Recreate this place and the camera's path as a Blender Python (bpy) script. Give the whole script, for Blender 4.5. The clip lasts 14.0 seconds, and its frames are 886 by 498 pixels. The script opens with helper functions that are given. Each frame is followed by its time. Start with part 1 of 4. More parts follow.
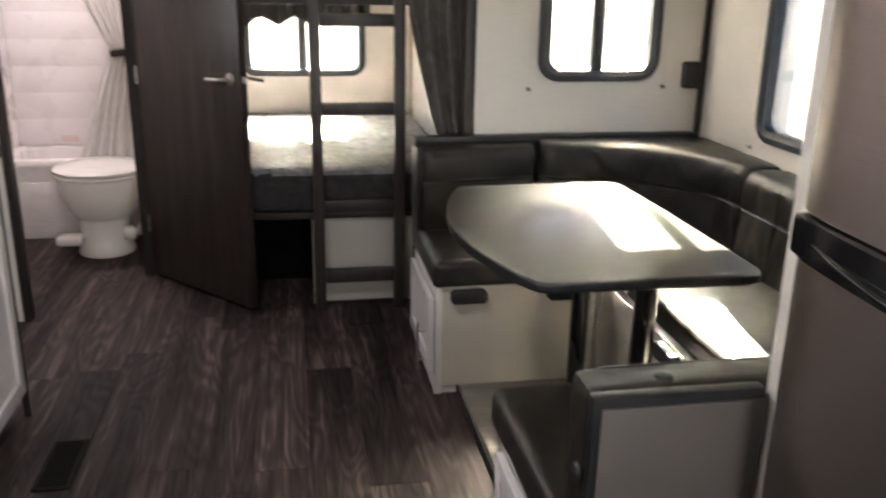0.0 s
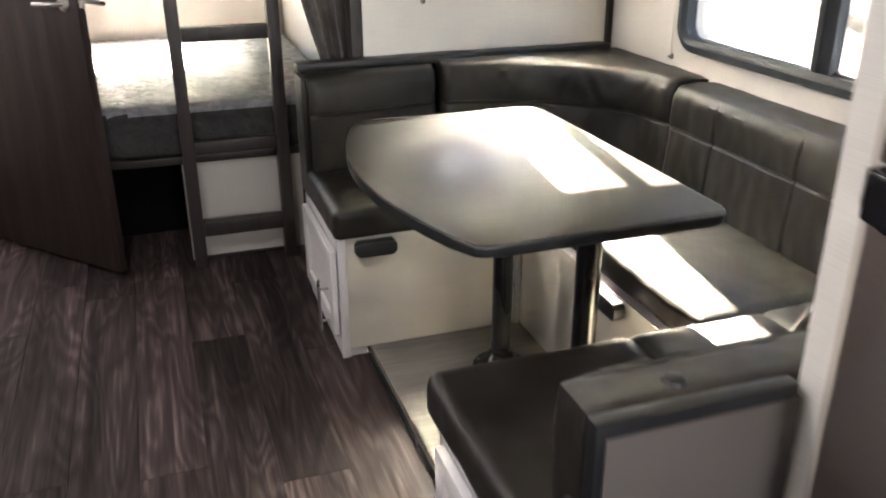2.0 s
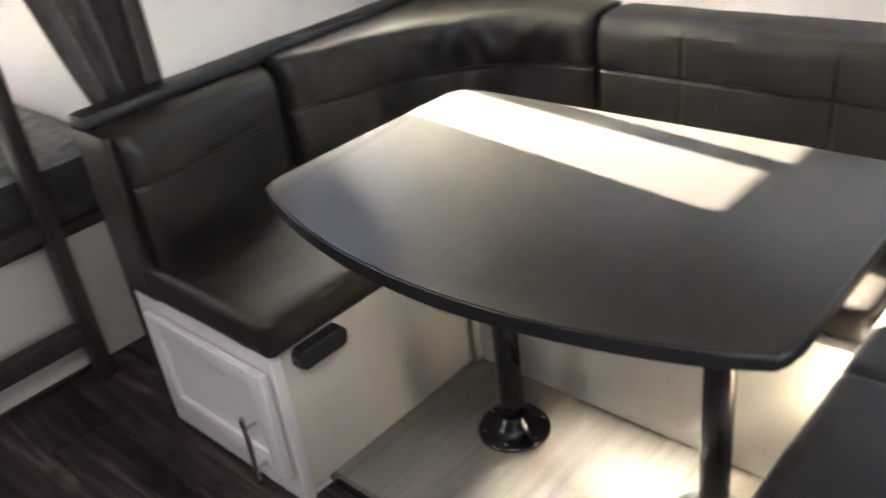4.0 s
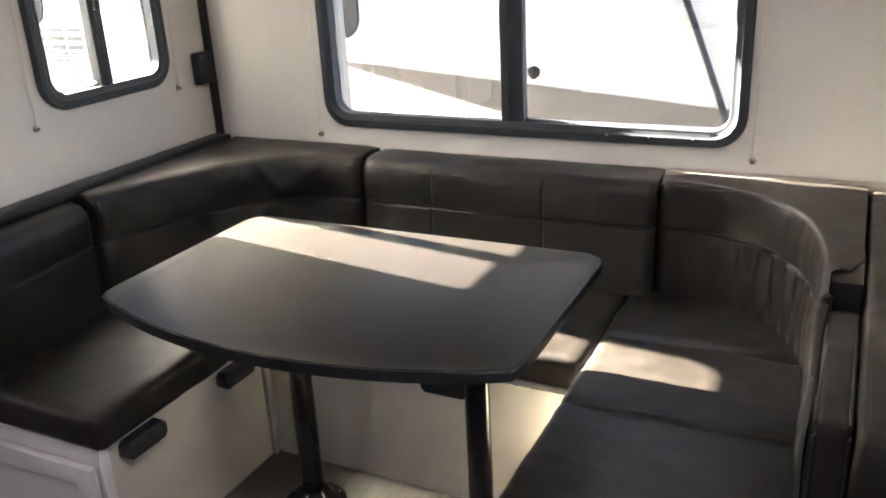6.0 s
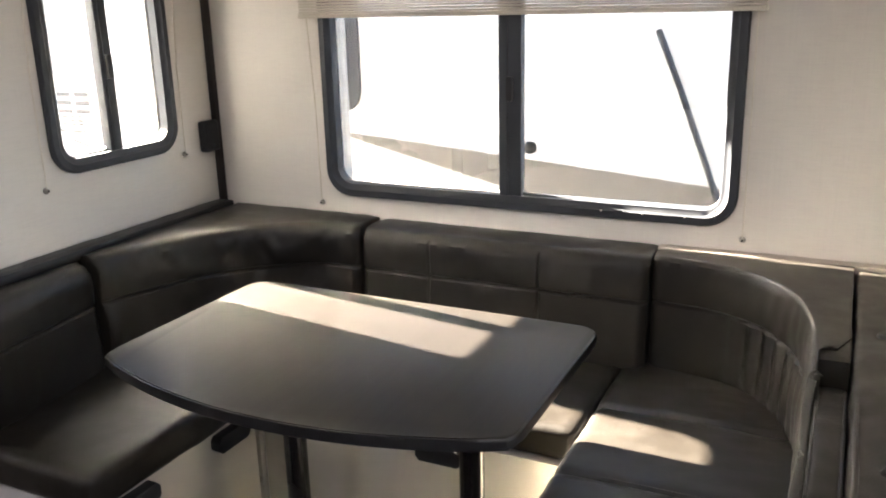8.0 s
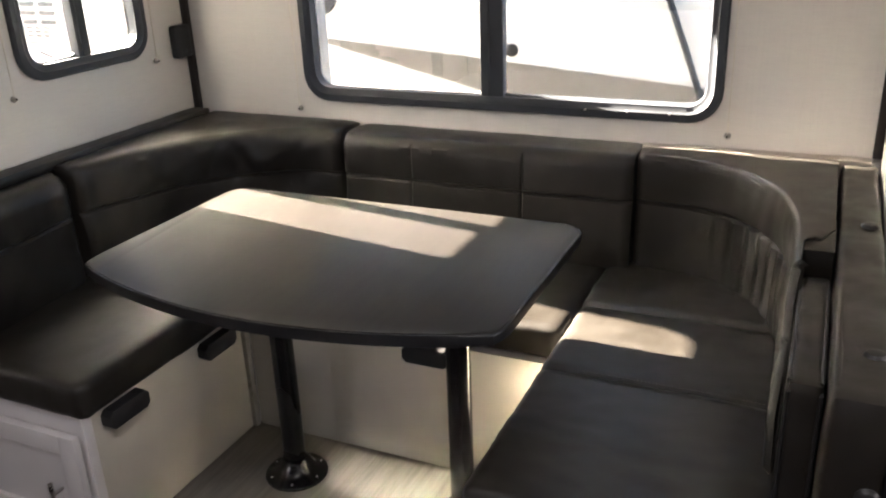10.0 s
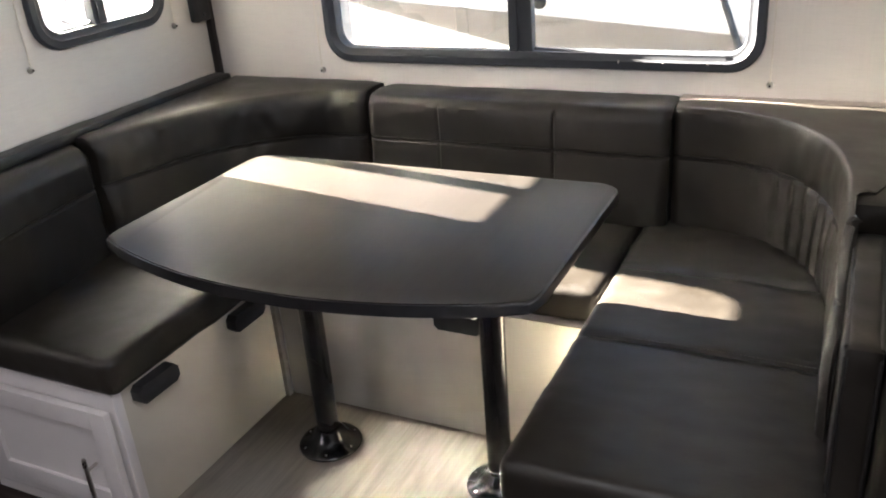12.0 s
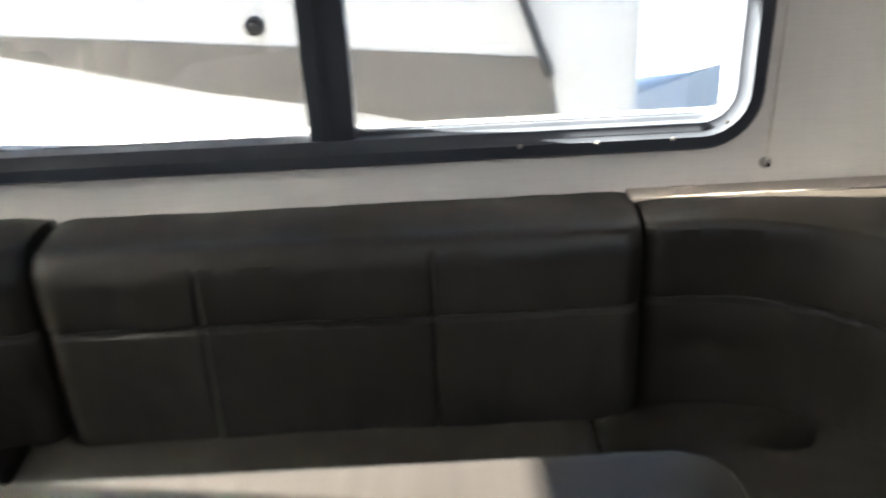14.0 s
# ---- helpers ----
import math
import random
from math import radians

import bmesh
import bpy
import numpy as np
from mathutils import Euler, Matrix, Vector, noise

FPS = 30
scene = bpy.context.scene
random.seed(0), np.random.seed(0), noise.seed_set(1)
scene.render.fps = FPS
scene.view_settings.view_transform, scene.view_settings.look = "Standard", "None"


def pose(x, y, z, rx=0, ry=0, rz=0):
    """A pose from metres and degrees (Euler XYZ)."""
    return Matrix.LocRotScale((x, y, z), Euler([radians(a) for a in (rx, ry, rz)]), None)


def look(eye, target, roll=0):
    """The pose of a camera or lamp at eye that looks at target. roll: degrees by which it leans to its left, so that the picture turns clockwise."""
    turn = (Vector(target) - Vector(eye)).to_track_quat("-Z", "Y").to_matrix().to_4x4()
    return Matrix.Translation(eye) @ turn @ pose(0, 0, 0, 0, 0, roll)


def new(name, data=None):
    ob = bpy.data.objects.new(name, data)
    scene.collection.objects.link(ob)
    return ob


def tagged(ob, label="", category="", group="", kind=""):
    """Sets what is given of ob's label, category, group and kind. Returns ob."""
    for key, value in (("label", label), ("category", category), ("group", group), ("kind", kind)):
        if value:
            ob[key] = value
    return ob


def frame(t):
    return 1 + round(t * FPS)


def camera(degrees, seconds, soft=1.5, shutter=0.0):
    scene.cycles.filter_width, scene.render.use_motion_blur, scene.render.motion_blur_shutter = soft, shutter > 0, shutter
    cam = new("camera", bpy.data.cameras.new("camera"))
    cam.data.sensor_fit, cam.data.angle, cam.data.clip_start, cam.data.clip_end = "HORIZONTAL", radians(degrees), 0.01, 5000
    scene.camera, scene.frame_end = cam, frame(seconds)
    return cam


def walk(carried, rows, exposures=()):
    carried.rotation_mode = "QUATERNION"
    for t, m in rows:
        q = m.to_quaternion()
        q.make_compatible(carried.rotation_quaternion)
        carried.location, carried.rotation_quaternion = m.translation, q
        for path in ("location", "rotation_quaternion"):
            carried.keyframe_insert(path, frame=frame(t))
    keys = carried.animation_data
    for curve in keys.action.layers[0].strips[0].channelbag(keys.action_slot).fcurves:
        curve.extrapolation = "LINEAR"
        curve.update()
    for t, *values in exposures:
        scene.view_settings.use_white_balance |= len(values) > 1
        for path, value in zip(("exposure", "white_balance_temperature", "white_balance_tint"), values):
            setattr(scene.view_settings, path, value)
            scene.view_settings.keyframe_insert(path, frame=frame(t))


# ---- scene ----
cam = camera(55.0, 14.0, soft=1.9, shutter=0.5)
PATH = [
    (0, (-0.463, -2.687, 1.407), (-0.124, -0.811, 0.803), 1.0),
    (0.5, (-0.438, -2.682, 1.405), (0.054, -0.87, 0.717), -0.1),
    (1, (-0.445, -2.69, 1.418), (0.113, -0.907, 0.705), -0.1),
    (1.5, (-0.481, -2.581, 1.402), (0.092, -0.82, 0.646), -0.1),
    (2, (-0.452, -2.297, 1.373), (0.141, -0.558, 0.583), -0.2),
    (2.2, (-0.43, -2.163, 1.37), (0.174, -0.433, 0.569), -0.0),
    (4.3, (-0.825, -1.222, 1.375), (0.581, -0.201, 0.384), -7.6),
    (4.5, (-0.912, -1.222, 1.406), (0.626, -0.37, 0.452), -5.6),
    (5, (-1.045, -1.328, 1.45), (0.574, -0.52, 0.598), -4.6),
    (5.5, (-1.081, -1.433, 1.474), (0.581, -0.587, 0.751), -3.7),
    (6, (-1.097, -1.439, 1.463), (0.572, -0.597, 0.751), -3.1),
    (6.5, (-1.121, -1.425, 1.447), (0.512, -0.621, 0.618), -1.7),
    (7, (-1.155, -1.435, 1.473), (0.543, -0.605, 0.82), -1.5),
    (7.2, (-1.155, -1.44, 1.495), (0.572, -0.589, 0.952), -1.6),
    (9.5, (-1.122, -1.444, 1.445), (0.591, -0.668, 0.766), -1.3),
    (10, (-1.137, -1.434, 1.443), (0.546, -0.654, 0.694), -2.3),
    (10.5, (-1.139, -1.432, 1.438), (0.511, -0.624, 0.648), -3.2),
    (11, (-1.136, -1.441, 1.443), (0.501, -0.618, 0.641), -4.0),
    (11.5, (-1.125, -1.442, 1.442), (0.506, -0.602, 0.644), -4.6),
    (12, (-1.075, -1.405, 1.428), (0.541, -0.572, 0.595), -4.7),
    (12.5, (-0.905, -1.227, 1.424), (0.724, -0.481, 0.536), -6.3),
    (13, (-0.655, -1.019, 1.389), (1.035, -0.446, 0.487), -6.6),
    (13.3, (-0.44, -0.899, 1.396), (1.279, -0.431, 0.487), -5.9),
    (13.5, (-0.328, -0.846, 1.382), (1.412, -0.404, 0.501), -5.0),
    (13.6, (-0.281, -0.806, 1.381), (1.471, -0.43, 0.492), -4.9),
    (13.8, (-0.168, -0.74, 1.374), (1.604, -0.547, 0.467), -4.4),
    (14, (-0.054, -0.7, 1.352), (1.727, -0.703, 0.442), -2.9),
]
EXPOSURES = [(0, 5.95, 6350, 10), (0.5, 5.9, 6350, 10), (1.0, 6.05, 6350, 11), (2.0, 6.4, 6250, 11), (4.3, 6.5, 6050, 12), (5, 6.38, 6050, 12), (6.2, 5.7, 6050, 13), (7.0, 6.05, 6150, 13), (7.2, 6.05, 6150, 13), (9.5, 5.5, 6350, 13), (10.5, 6.0, 6080, 14), (11, 6.12, 6050, 14), (12, 6.0, 6050, 13), (13.3, 5.72, 5900, 10), (14, 5.38, 5650, 8)]
walk(cam, [(t, look(eye, target, roll)) for t, eye, target, roll in PATH], EXPOSURES)

# ---- world, sun, added fill lamps ----
SUN_AZ, SUN_EL = radians(8.3), radians(30.0)
world = bpy.data.worlds.new("sky")
scene.world = world
world.use_nodes = True
wn, wl = world.node_tree.nodes, world.node_tree.links
wn.clear()
sky = wn.new("ShaderNodeTexSky")
sky.sky_type = "NISHITA"
sky.sun_disc = False
sky.sun_elevation, sky.sun_rotation = SUN_EL, SUN_AZ
bg = wn.new("ShaderNodeBackground")
bg.inputs["Strength"].default_value = 0.05
wout = wn.new("ShaderNodeOutputWorld")
wl.new(sky.outputs[0], bg.inputs["Color"])
wl.new(bg.outputs[0], wout.inputs["Surface"])

sun = bpy.data.lights.new("sun", "SUN")
sun.energy, sun.angle, sun.color = 5.0, radians(0.6), (1.0, 0.875, 0.68)
sun_dir = Vector((math.sin(SUN_AZ) * math.cos(SUN_EL), math.cos(SUN_AZ) * math.cos(SUN_EL), math.sin(SUN_EL)))
new("sun", sun).matrix_world = look((0, 0, 30), Vector((0, 0, 30)) - sun_dir)


def fill_lamp(name, eye, target, sx, sy, watts, color):
    lamp = bpy.data.lights.new(name, "AREA")
    lamp.shape, lamp.size, lamp.size_y, lamp.energy, lamp.color = "RECTANGLE", sx, sy, watts, color
    new(name, lamp).matrix_world = look(eye, target)


# unseen fill lamps added at entry, front, bath and aisle; side one fits leg shadow
fill_lamp("entry_fill", (-2.02, -2.35, 1.45), (0, -2.0, 0.85), 0.40, 0.50, 0.05, (1.0, 0.95, 0.93))
fill_lamp("side_light", (-2.02, 0.62, 1.30), (0.2, -0.20, 0.3), 0.24, 0.42, 0.15, (1.0, 0.95, 0.94))
fill_lamp("front_fill", (0.07, -3.12, 1.27), (0.5, 0, 1.0), 0.26, 0.40, 0.32, (1.0, 0.94, 0.90))
fill_lamp("bath_fill", (-1.55, 2.0, 1.98), (-1.55, 2.0, 0), 0.36, 0.36, 0.27, (1.0, 0.91, 0.89))
fill_lamp("aisle_fill", (-0.75, -1.15, 1.99), (-0.75, -1.15, 0), 0.36, 0.36, 0.23, (1.0, 0.96, 0.93))


# ---- materials ----
def material(name, color, rough=0.5, metal=0.0, spec=0.5, coat=0.0):
    m = bpy.data.materials.new(name)
    m.use_nodes = True
    b = m.node_tree.nodes["Principled BSDF"]
    b.inputs["Base Color"].default_value = (*color, 1)
    b.inputs["Roughness"].default_value = rough
    b.inputs["Metallic"].default_value = metal
    b.inputs["Specular IOR Level"].default_value = spec
    b.inputs["Coat Weight"].default_value = coat
    return m, m.node_tree.nodes, m.node_tree.links, b


def coords(n, l, scale, rot=(0, 0, 0)):
    tc, mp = n.new("ShaderNodeTexCoord"), n.new("ShaderNodeMapping")
    mp.inputs["Scale"].default_value = scale
    mp.inputs["Rotation"].default_value = rot
    l.new(tc.outputs["Object"], mp.inputs["Vector"])
    return mp.outputs["Vector"]


def noise_tex(n, l, vec, scale, detail=4, rough=0.6, dist=0.0):
    t = n.new("ShaderNodeTexNoise")
    t.inputs["Scale"].default_value = scale
    t.inputs["Detail"].default_value = detail
    t.inputs["Roughness"].default_value = rough
    t.inputs["Distortion"].default_value = dist
    l.new(vec, t.inputs["Vector"])
    return t.outputs["Fac"]


def ramp(n, l, fac, stops):
    r = n.new("ShaderNodeValToRGB")
    e = r.color_ramp.elements
    while len(e) < len(stops):
        e.new(0.5)
    for el, (p, c) in zip(e, stops):
        el.position, el.color = p, (*c, 1)
    l.new(fac, r.inputs["Fac"])
    return r.outputs["Color"]


def mapped(n, l, fac, a, b, lo=0.0, hi=1.0):
    r = n.new("ShaderNodeMapRange")
    r.inputs["From Min"].default_value, r.inputs["From Max"].default_value = lo, hi
    r.inputs["To Min"].default_value, r.inputs["To Max"].default_value = a, b
    l.new(fac, r.inputs["Value"])
    return r.outputs["Result"]


def mixed(n, l, fac, a, b, mode="MIX"):
    x = n.new("ShaderNodeMix")
    x.data_type, x.blend_type = "RGBA", mode
    if isinstance(fac, float):
        x.inputs[0].default_value = fac
    else:
        l.new(fac, x.inputs[0])
    for slot, v in ((6, a), (7, b)):
        if isinstance(v, tuple):
            x.inputs[slot].default_value = (*v, 1)
        else:
            l.new(v, x.inputs[slot])
    return x.outputs[2]


def bumped(n, l, b, height, strength, distance):
    u = n.new("ShaderNodeBump")
    u.inputs["Strength"].default_value, u.inputs["Distance"].default_value = strength, distance
    l.new(height, u.inputs["Height"])
    l.new(u.outputs["Normal"], b.inputs["Normal"])


def plain(name, color, rough=0.5, metal=0.0, vary=0.12, scale=14.0, bump=0.08, spec=0.5):
    """A painted, moulded or metal surface with faint mottling, gloss variation and fine relief."""
    m, n, l, b = material(name, color, rough, metal, spec)
    v = coords(n, l, (1, 1, 1))
    f = noise_tex(n, l, v, scale)
    fine = noise_tex(n, l, v, scale * 14, 3)
    dark = tuple(c * (1 - vary) for c in color)
    light = tuple(min(1.0, c * (1 + vary * 0.6)) for c in color)
    l.new(ramp(n, l, f, [(0.3, dark), (0.7, light)]), b.inputs["Base Color"])
    l.new(mapped(n, l, f, max(0.05, rough - 0.08), min(1, rough + 0.08), 0.3, 0.7), b.inputs["Roughness"])
    bumped(n, l, b, fine, bump, 0.002)
    return m


def vinyl(name, color, rough=0.42):
    """Upholstery vinyl: pebbled grain, soft creases, worn gloss."""
    m, n, l, b = material(name, color, rough, 0.0, 0.38)
    v = coords(n, l, (1, 1, 1))
    big = noise_tex(n, l, v, 7.0, 5, 0.6, 0.0)
    vo = n.new("ShaderNodeTexVoronoi")
    vo.inputs["Scale"].default_value = 420
    l.new(v, vo.inputs["Vector"])
    crease = noise_tex(n, l, coords(n, l, (1, 1, 1)), 22.0, 8, 0.74, 0.3)
    l.new(ramp(n, l, big, [(0.3, tuple(c * 0.72 for c in color)), (0.7, tuple(c * 1.25 for c in color))]), b.inputs["Base Color"])
    l.new(mapped(n, l, big, rough - 0.07, rough + 0.1, 0.3, 0.7), b.inputs["Roughness"])
    add = n.new("ShaderNodeMath")
    add.operation = "MULTIPLY_ADD"
    add.inputs[1].default_value = 0.25
    l.new(vo.outputs["Distance"], add.inputs[0])
    l.new(crease, add.inputs[2])
    bumped(n, l, b, add.outputs[0], 0.30, 0.0035)
    return m


def wood(name, stops, rough, along="y", grain=1.0, bump=0.12, random_piece=False, knots=0.35, spec=0.4):
    """Wood or wood-print vinyl: long grain, cathedral rings and pores; pieces differ when random_piece is set."""
    m, n, l, b = material(name, stops[0][1], rough, 0.0, spec)
    k = {"y": (9, 0.8, 9), "x": (0.8, 9, 9), "z": (9, 9, 0.8)}[along]
    v = coords(n, l, tuple(c * grain for c in k))
    if random_piece:
        oi = n.new("ShaderNodeObjectInfo")
        sh = n.new("ShaderNodeVectorMath")
        sh.operation = "ADD"
        cb = n.new("ShaderNodeCombineXYZ")
        ml = n.new("ShaderNodeMath")
        ml.operation = "MULTIPLY"
        ml.inputs[1].default_value = 37.0
        l.new(oi.outputs["Random"], ml.inputs[0])
        for s in ("X", "Y", "Z"):
            l.new(ml.outputs[0], cb.inputs[s])
        l.new(v, sh.inputs[0])
        l.new(cb.outputs[0], sh.inputs[1])
        v = sh.outputs[0]
    g = noise_tex(n, l, v, 1.6, 9, 0.66, 0.5)
    w = noise_tex(n, l, v, 0.55, 5, 0.55, 3.0 + 3.0 * knots)
    pores = noise_tex(n, l, v, 9.0, 3, 0.7)
    a1 = mixed(n, l, knots, g, w)
    sep = n.new("ShaderNodeMath")
    sep.operation = "MULTIPLY_ADD"
    sep.inputs[1].default_value = 0.28
    sep.inputs[2].default_value = -0.14
    l.new(pores, sep.inputs[0])
    tot = n.new("ShaderNodeMath")
    tot.operation = "ADD"
    l.new(a1, tot.inputs[0])
    l.new(sep.outputs[0], tot.inputs[1])
    col = ramp(n, l, tot.outputs[0], stops)
    if random_piece:
        hv = n.new("ShaderNodeHueSaturation")
        l.new(mapped(n, l, oi.outputs["Random"], 0.72, 1.3), hv.inputs["Value"])
        l.new(col, hv.inputs["Color"])
        col = hv.outputs["Color"]
    l.new(col, b.inputs["Base Color"])
    l.new(mapped(n, l, tot.outputs[0], rough + 0.1, rough - 0.06, 0.25, 0.75), b.inputs["Roughness"])
    bumped(n, l, b, tot.outputs[0], bump, 0.0015)
    return m


def plank_vinyl(name):
    """Printed dark oak: contour-like cathedral figure, broad pinkish streaks, fine pores; each plank differs."""
    m, n, l, b = material(name, (0.03, 0.022, 0.02), 0.6, 0.0, 0.14)
    oi = n.new("ShaderNodeObjectInfo")
    ml = n.new("ShaderNodeMath")
    ml.operation = "MULTIPLY"
    ml.inputs[1].default_value = 53.0
    l.new(oi.outputs["Random"], ml.inputs[0])
    cb = n.new("ShaderNodeCombineXYZ")
    for s in ("X", "Y", "Z"):
        l.new(ml.outputs[0], cb.inputs[s])

    def shifted(scale):
        sh = n.new("ShaderNodeVectorMath")
        sh.operation = "ADD"
        l.new(coords(n, l, scale), sh.inputs[0])
        l.new(cb.outputs[0], sh.inputs[1])
        return sh.outputs[0]

    figure = noise_tex(n, l, shifted((6.5, 1.1, 1)), 1.0, 2, 0.45, 0.35)
    rings = n.new("ShaderNodeMath")
    rings.operation = "MULTIPLY"
    rings.inputs[1].default_value = 85.0
    l.new(figure, rings.inputs[0])
    wave = n.new("ShaderNodeMath")
    wave.operation = "SINE"
    l.new(rings.outputs[0], wave.inputs[0])
    grain = noise_tex(n, l, shifted((70, 2.4, 1)), 1.0, 5, 0.65, 0.3)
    broad = noise_tex(n, l, shifted((13, 0.75, 1)), 1.0, 4, 0.6, 0.8)
    a = mixed(n, l, 0.55, grain, broad)
    w = mapped(n, l, wave.outputs[0], -0.034, 0.052, -1.0, 1.0)
    tot = n.new("ShaderNodeMath")
    tot.operation = "ADD"
    l.new(a, tot.inputs[0])
    l.new(w, tot.inputs[1])
    col = ramp(n, l, tot.outputs[0], [(0.34, (0.0125, 0.0087, 0.0082)), (0.46, (0.0235, 0.0165, 0.0154)), (0.56, (0.043, 0.0307, 0.0290)), (0.70, (0.125, 0.092, 0.086))])
    hv = n.new("ShaderNodeHueSaturation")
    l.new(mapped(n, l, oi.outputs["Random"], 0.68, 1.6), hv.inputs["Value"])
    l.new(col, hv.inputs["Color"])
    l.new(hv.outputs["Color"], b.inputs["Base Color"])
    l.new(mapped(n, l, tot.outputs[0], 0.68, 0.56, 0.3, 0.7), b.inputs["Roughness"])
    bumped(n, l, b, tot.outputs[0], 0.10, 0.0012)
    return m


def laminate(name):
    """Charcoal wood-print table laminate, satin and almost even."""
    m, n, l, b = material(name, (0.0160, 0.0150, 0.0142), 0.33, 0.0, 0.12)
    g = noise_tex(n, l, coords(n, l, (2.0, 26, 1)), 1.6, 6, 0.6, 0.4)
    big = noise_tex(n, l, coords(n, l, (1, 1, 1)), 4.0, 3)
    l.new(ramp(n, l, g, [(0.34, (0.0150, 0.0133, 0.0118)), (0.66, (0.0187, 0.0166, 0.0148))]), b.inputs["Base Color"])
    l.new(mapped(n, l, big, 0.31, 0.36, 0.3, 0.7), b.inputs["Roughness"])
    return m


def linen_wall(name, color, along):
    """Vinyl wallpaper printed with a fine horizontal linen weave."""
    m, n, l, b = material(name, color, 0.55, 0.0, 0.35)
    sc = {"x": (7, 1, 260), "y": (1, 7, 260)}[along]
    thread = noise_tex(n, l, coords(n, l, sc), 3.0, 3, 0.7)
    sc2 = {"x": (160, 1, 3), "y": (1, 160, 3)}[along]
    warp = noise_tex(n, l, coords(n, l, sc2), 2.0, 2, 0.6)
    blot = noise_tex(n, l, coords(n, l, (1, 1, 1)), 3.0, 3)
    add = n.new("ShaderNodeMath")
    add.operation = "MULTIPLY_ADD"
    add.inputs[1].default_value = 0.35
    l.new(warp, add.inputs[0])
    l.new(thread, add.inputs[2])
    c1 = ramp(n, l, add.outputs[0], [(0.48, tuple(c * 0.90 for c in color)), (0.72, color)])
    c2 = mixed(n, l, mapped(n, l, blot, 0.0, 0.25, 0.3, 0.7), c1, tuple(c * 0.93 for c in color))
    l.new(c2, b.inputs["Base Color"])
    bumped(n, l, b, add.outputs[0], 0.12, 0.001)
    return m


def brushed_steel(name):
    m, n, l, b = material(name, (0.33, 0.315, 0.30), 0.3, 1.0)
    f = noise_tex(n, l, coords(n, l, (2, 2, 160)), 3.0, 3)
    big = noise_tex(n, l, coords(n, l, (1, 3, 0.6)), 2.0, 2)
    l.new(ramp(n, l, f, [(0.3, (0.225, 0.194, 0.180)), (0.7, (0.240, 0.207, 0.192))]), b.inputs["Base Color"])
    l.new(mapped(n, l, big, 0.28, 0.33, 0.3, 0.7), b.inputs["Roughness"])
    tangent = n.new("ShaderNodeTangent")
    tangent.direction_type, tangent.axis = "RADIAL", "Z"
    l.new(tangent.outputs["Tangent"], b.inputs["Tangent"])
    b.inputs["Anisotropic"].default_value = 0.8
    b.inputs["Anisotropic Rotation"].default_value = 0.25
    bumped(n, l, b, f, 0.004, 0.0004)
    return m


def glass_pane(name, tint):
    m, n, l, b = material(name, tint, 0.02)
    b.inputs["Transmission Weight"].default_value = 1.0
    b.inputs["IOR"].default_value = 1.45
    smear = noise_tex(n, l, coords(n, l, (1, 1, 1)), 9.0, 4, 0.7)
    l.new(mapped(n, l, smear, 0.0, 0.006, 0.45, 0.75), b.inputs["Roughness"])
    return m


def quilt_mat(name, a, c):
    """Grey mottled mattress ticking, softly puckered."""
    m, n, l, b = material(name, a, 0.85, 0.0, 0.25)
    v = coords(n, l, (1, 1, 1))
    f = noise_tex(n, l, v, 11.0, 6, 0.65, 1.2)
    pk = noise_tex(n, l, v, 26.0, 4, 0.6, 0.8)
    l.new(ramp(n, l, f, [(0.32, a), (0.68, c)]), b.inputs["Base Color"])
    bumped(n, l, b, pk, 0.6, 0.02)
    return m


VINYL = vinyl("espresso_vinyl", (0.0148, 0.0124, 0.0098), 0.38)
VINYL_TOP = vinyl("charcoal_vinyl", (0.015, 0.0138, 0.0132), 0.42)
THREAD = plain("grey_thread", (0.085, 0.076, 0.068), 0.8)
WALL_X = linen_wall("linen_paper_x", (0.73, 0.69, 0.635), "x")
WALL_Y = linen_wall("linen_paper_y", (0.73, 0.69, 0.635), "y")
WHITE = plain("white_cabinet_foil", (0.66, 0.63, 0.625), 0.38, 0, 0.05, 6, 0.05)
CREAM = plain("cream_bench_panel", (0.49, 0.46, 0.40), 0.5, 0, 0.06, 5, 0.08)
FASCIA = plain("cream_fascia", (0.50, 0.44, 0.385), 0.45, 0, 0.05, 6, 0.05)
CEIL = plain("ceiling_panel", (0.78, 0.76, 0.72), 0.6, 0, 0.04, 4, 0.08)
DARK_TRIM = wood("dark_trim_foil", [(0.36, (0.018, 0.014, 0.0125)), (0.64, (0.034, 0.027, 0.024))], 0.42, "z", 1.0, 0.08)
DOOR_WOOD = wood("espresso_door_foil", [(0.36, (0.0105, 0.0066, 0.0054)), (0.5, (0.0195, 0.0124, 0.0104)), (0.66, (0.035, 0.0230, 0.0195))], 0.40, "z", 1.1, 0.1)
PLANK = plank_vinyl("dark_oak_vinyl_plank")
LIGHT_WOOD = wood("bleached_oak_vinyl", [(0.36, (0.135, 0.121, 0.103)), (0.5, (0.180, 0.162, 0.139)), (0.64, (0.222, 0.203, 0.176))], 0.5, "x", 1.3, 0.05, False, 0.25, 0.2)
LAMINATE = laminate("charcoal_oak_laminate")
BLACK_EDGE = plain("black_edge_band", (0.006, 0.006, 0.0065), 0.4)
BLACK_METAL = plain("black_powder_coat", (0.006, 0.006, 0.0065), 0.25, 0.0, 0.04, 3, 0.01)
BLACK_PLASTIC = plain("black_plastic", (0.013, 0.013, 0.014), 0.45)
